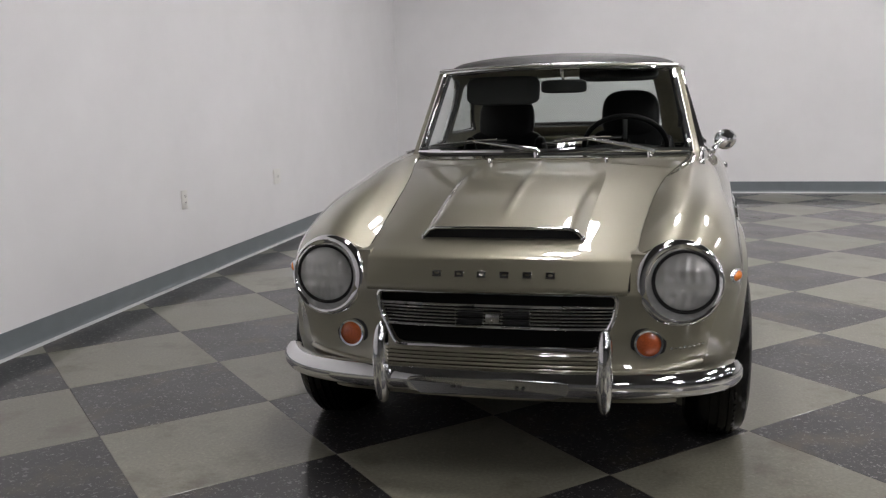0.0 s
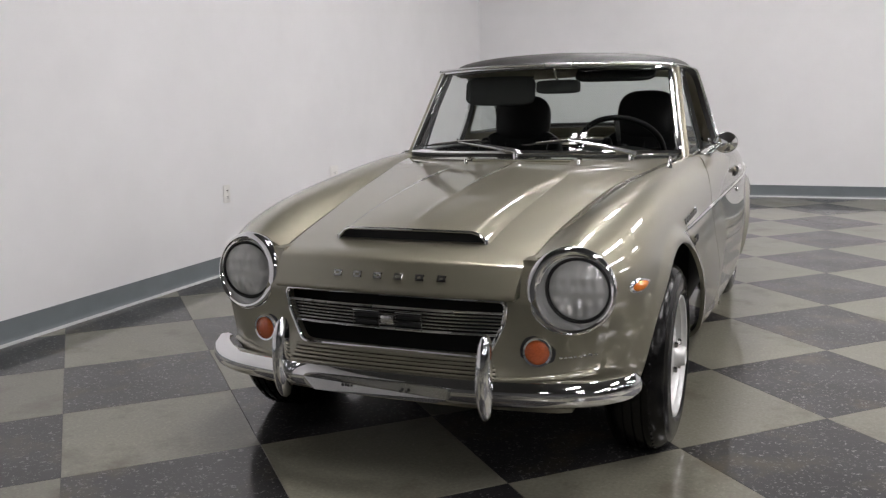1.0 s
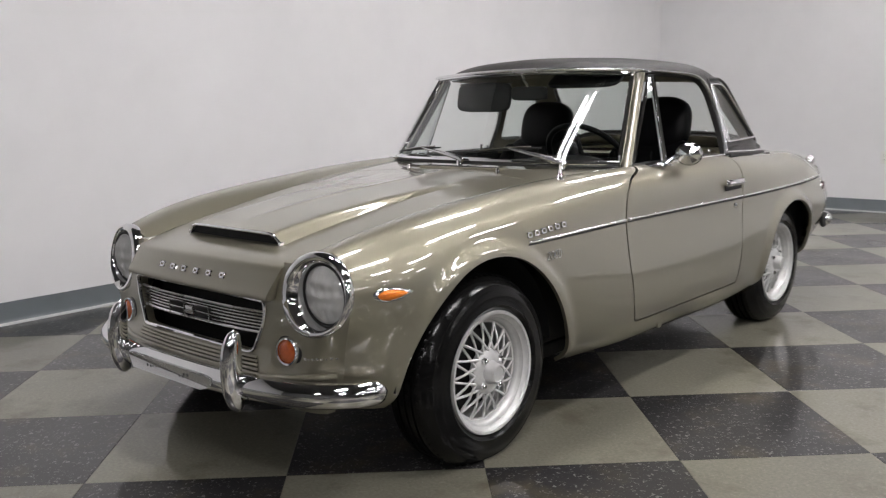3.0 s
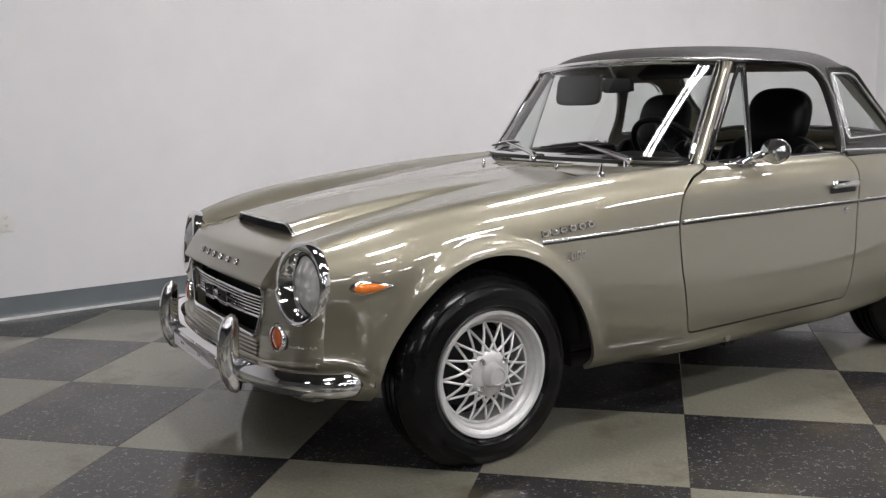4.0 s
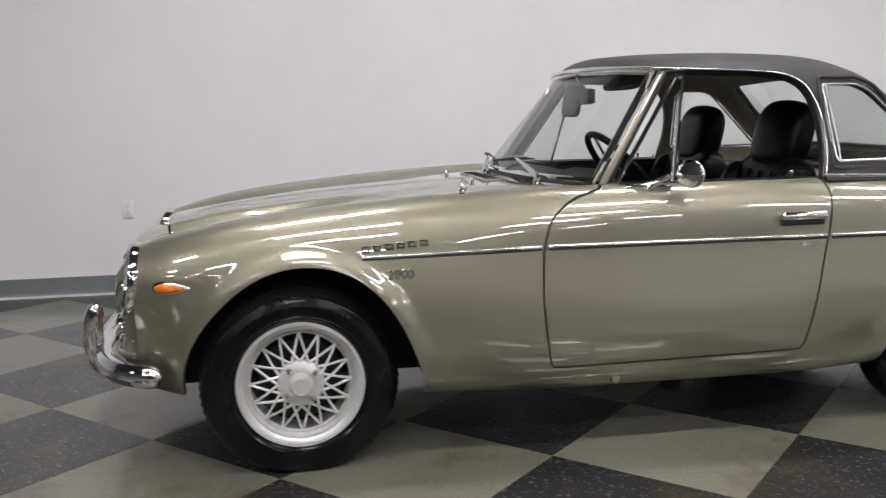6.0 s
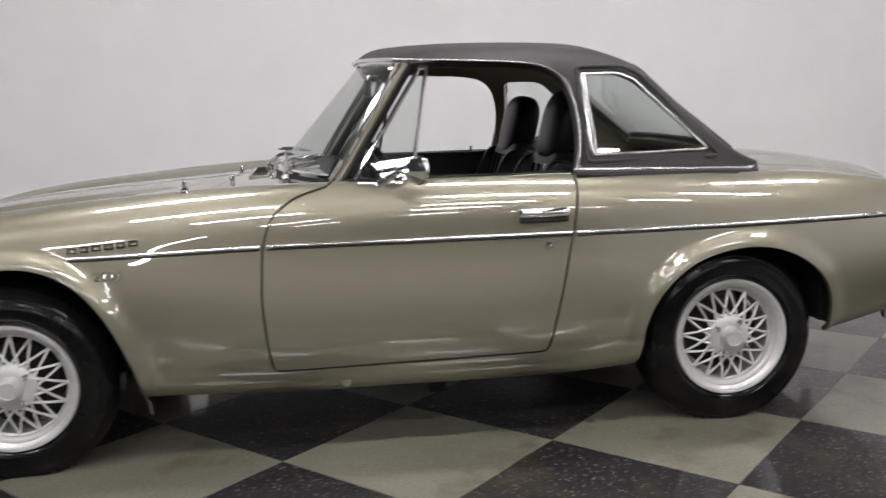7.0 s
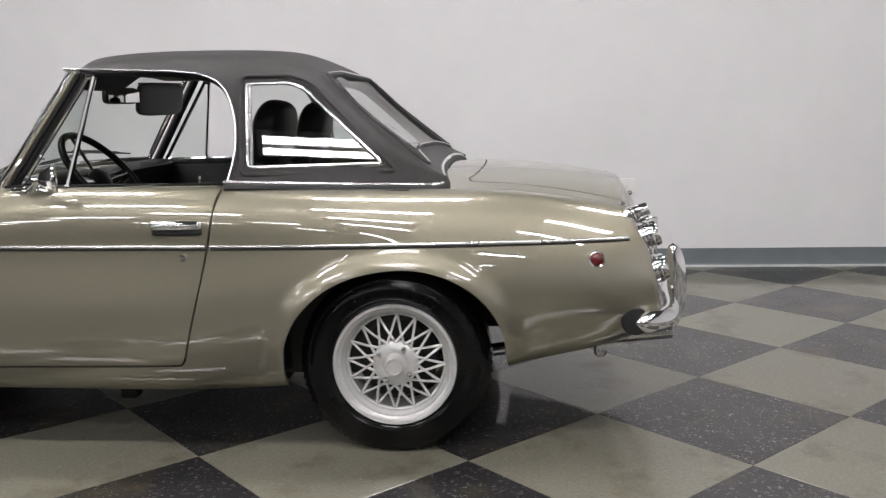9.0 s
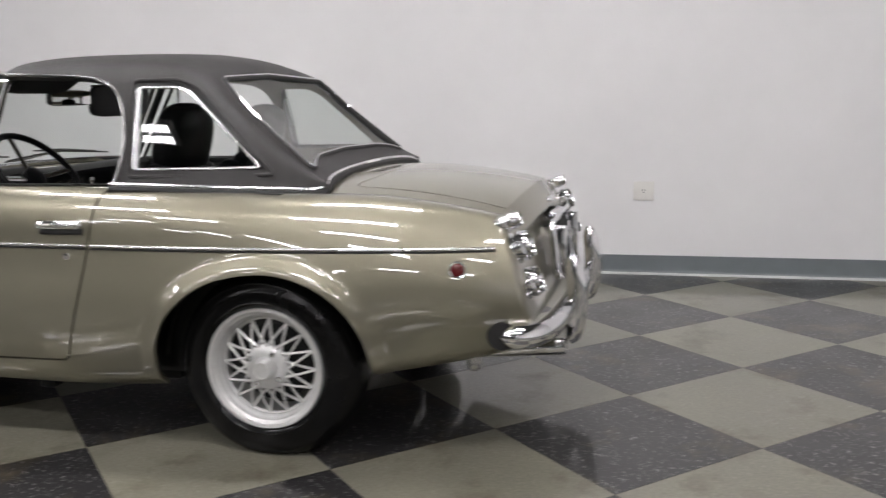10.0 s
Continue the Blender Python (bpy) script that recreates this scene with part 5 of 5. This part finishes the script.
for y, x, z, turn in ((-0.0075, 0.730, 0.283, 0), (2.279, 0.727, 0.290, 20)):
    for s in (-1, 1):
        made = make_wheel("wheel", pose(x * s, y, z, 0, 90 * s, 0) @ pose(0, 0, 0, 0, 0, turn))
        for o in made.children:
            if o.name.startswith("tyre"):                   # the tyre's weight flattens it on the floor
                down = (made.matrix_basis.to_3x3().inverted() @ Vector((0, 0, 1)))
                for v in o.data.vertices:
                    h = (made.matrix_basis @ v.co).z
                    if h < 0.002:
                        v.co += down * (0.002 - h)


# ---- the floor: square tiles of 0.61 m, laid cornerwise to the car ----
def tile_material(name, color, fleck, fleck_amount, rough):
    m = material(name, color, rough, 0, 0, 90, 0.14, 0.03, 40, patches=0.13, patch_scale=1.7, rough_vary=0.06)
    m.node_tree.nodes["Principled BSDF"].inputs["Coat Weight"].default_value = 0.7
    m.node_tree.nodes["Principled BSDF"].inputs["Specular IOR Level"].default_value = 0.1
    m.node_tree.nodes["Principled BSDF"].inputs["Coat Roughness"].default_value = 0.07
    nt = m.node_tree
    b = nt.nodes["Principled BSDF"]
    co = nt.nodes.new("ShaderNodeNewGeometry")
    old = b.inputs["Base Color"].links[0].from_socket
    # flecks of the vinyl
    v = nt.nodes.new("ShaderNodeTexNoise")
    v.inputs["Scale"].default_value = 70
    v.inputs["Detail"].default_value = 4
    v.inputs["Distortion"].default_value = 1.2
    nt.links.new(co.outputs["Position"], v.inputs["Vector"])
    r = nt.nodes.new("ShaderNodeMapRange")
    r.inputs["From Min"].default_value, r.inputs["From Max"].default_value = 0.60, 0.66
    r.inputs["To Max"].default_value = fleck_amount
    nt.links.new(v.outputs["Fac"], r.inputs["Value"])
    mix = nt.nodes.new("ShaderNodeMix")
    mix.data_type = "RGBA"
    nt.links.new(r.outputs[0], mix.inputs["Factor"])
    nt.links.new(old, mix.inputs["A"])
    mix.inputs["B"].default_value = (*fleck, 1)
    # each tile a little lighter or darker
    oi = nt.nodes.new("ShaderNodeObjectInfo")
    rr = nt.nodes.new("ShaderNodeMapRange")
    rr.inputs["To Min"].default_value, rr.inputs["To Max"].default_value = 0.9, 1.1
    nt.links.new(oi.outputs["Random"], rr.inputs["Value"])
    sc = nt.nodes.new("ShaderNodeVectorMath")
    sc.operation = "SCALE"
    nt.links.new(mix.outputs["Result"], sc.inputs[0])
    nt.links.new(rr.outputs[0], sc.inputs["Scale"])
    # worn and polished patches
    wp = nt.nodes.new("ShaderNodeTexNoise")
    wp.inputs["Scale"].default_value = 2.6
    wp.inputs["Detail"].default_value = 7
    wp.inputs["Roughness"].default_value = 0.62
    nt.links.new(co.outputs["Position"], wp.inputs["Vector"])
    wr = nt.nodes.new("ShaderNodeMapRange")
    wr.inputs["From Min"].default_value, wr.inputs["From Max"].default_value = 0.35, 0.66
    wr.inputs["To Min"].default_value, wr.inputs["To Max"].default_value = 0.035, 0.16
    nt.links.new(wp.outputs["Fac"], wr.inputs["Value"])
    nt.links.new(wr.outputs[0], b.inputs["Coat Roughness"])
    # brown drip stains, few and small
    st = nt.nodes.new("ShaderNodeTexNoise")
    st.inputs["Scale"].default_value = 3.1
    st.inputs["Detail"].default_value = 6
    st.inputs["Roughness"].default_value = 0.65
    nt.links.new(co.outputs["Position"], st.inputs["Vector"])
    sr = nt.nodes.new("ShaderNodeMapRange")
    sr.inputs["From Min"].default_value, sr.inputs["From Max"].default_value = 0.53, 0.70
    sr.inputs["To Max"].default_value = 0.7
    nt.links.new(st.outputs["Fac"], sr.inputs["Value"])
    m2 = nt.nodes.new("ShaderNodeMix")
    m2.data_type = "RGBA"
    nt.links.new(sr.outputs[0], m2.inputs["Factor"])
    nt.links.new(sc.outputs[0], m2.inputs["A"])
    m2.inputs["B"].default_value = (0.070, 0.057, 0.032, 1)
    nt.links.new(m2.outputs["Result"], b.inputs["Base Color"])
    return m


TILE_LIGHT = tile_material("light_olive_tile", (0.166, 0.160, 0.124), (0.26, 0.25, 0.20), 0.4, 0.4)
TILE_DARK = tile_material("charcoal_tile", (0.019, 0.0183, 0.019), (0.20, 0.20, 0.19), 0.75, 0.4)
structure("floor", box(W0, E0, S0, N0, -0.2, -0.004), SLOT, "floor of light olive and charcoal vinyl tiles laid as a checkerboard")
FLOOR = bpy.data.objects["floor"]
SIDE = 0.611
TURN = radians(45) - 0.0111
UX, UY = Vector((math.cos(TURN), math.sin(TURN), 0)), Vector((-math.sin(TURN), math.cos(TURN), 0))
O = Vector((0.796, 1.645, 0))


def tile_mesh(name, mat):
    h = SIDE / 2 - 0.0006
    bm = bmesh.new()
    ring = []
    for inset, z in ((0, -0.004), (0, -0.0006), (0.0008, 0.0)):
        ring.append([bm.verts.new(UX * (sx * (h - inset)) + UY * (sy * (h - inset)) + Vector((0, 0, z))) for sx, sy in ((-1, -1), (1, -1), (1, 1), (-1, 1))])
    for k in range(2):
        for i in range(4):
            bm.faces.new((ring[k][i], ring[k][(i + 1) % 4], ring[k + 1][(i + 1) % 4], ring[k + 1][i]))
    bm.faces.new(ring[2])
    me = bpy.data.meshes.new(name)
    bm.to_mesh(me)
    bm.free()
    me.materials.append(mat)
    return me


tile_meshes = (tile_mesh("tile", TILE_LIGHT), tile_mesh("tile", TILE_DARK))
centres = []
for i in range(-30, 31):
    for j in range(-30, 31):
        c = O + UX * ((i + 0.5) * SIDE) + UY * ((j + 0.5) * SIDE)
        reach = SIDE * 0.5
        if W0 - reach < c.x < E0 + reach and S0 - reach < c.y < N0 + reach:
            centres.append((c, (i + j + TILE_PARITY) % 2))
centres.sort(key=lambda q: (q[0] - Vector((0.6, 1.5, 0))).length)
for c, dark in centres[:300]:
    o = new("tile", tile_meshes[dark])
    o.parent = FLOOR
    o.location = c
rest = bmesh.new()
for c, dark in centres[300:]:
    h = SIDE / 2 - 0.0006
    vs = [rest.verts.new(c + UX * (sx * h) + UY * (sy * h)) for sx, sy in ((-1, -1), (1, -1), (1, 1), (-1, 1))]
    rest.faces.new(vs).material_index = dark
tagged(part("far_tiles", rest, (TILE_LIGHT, TILE_DARK), FLOOR, "checkerboard tiles further off", smooth_shade=False), kind="stuff")
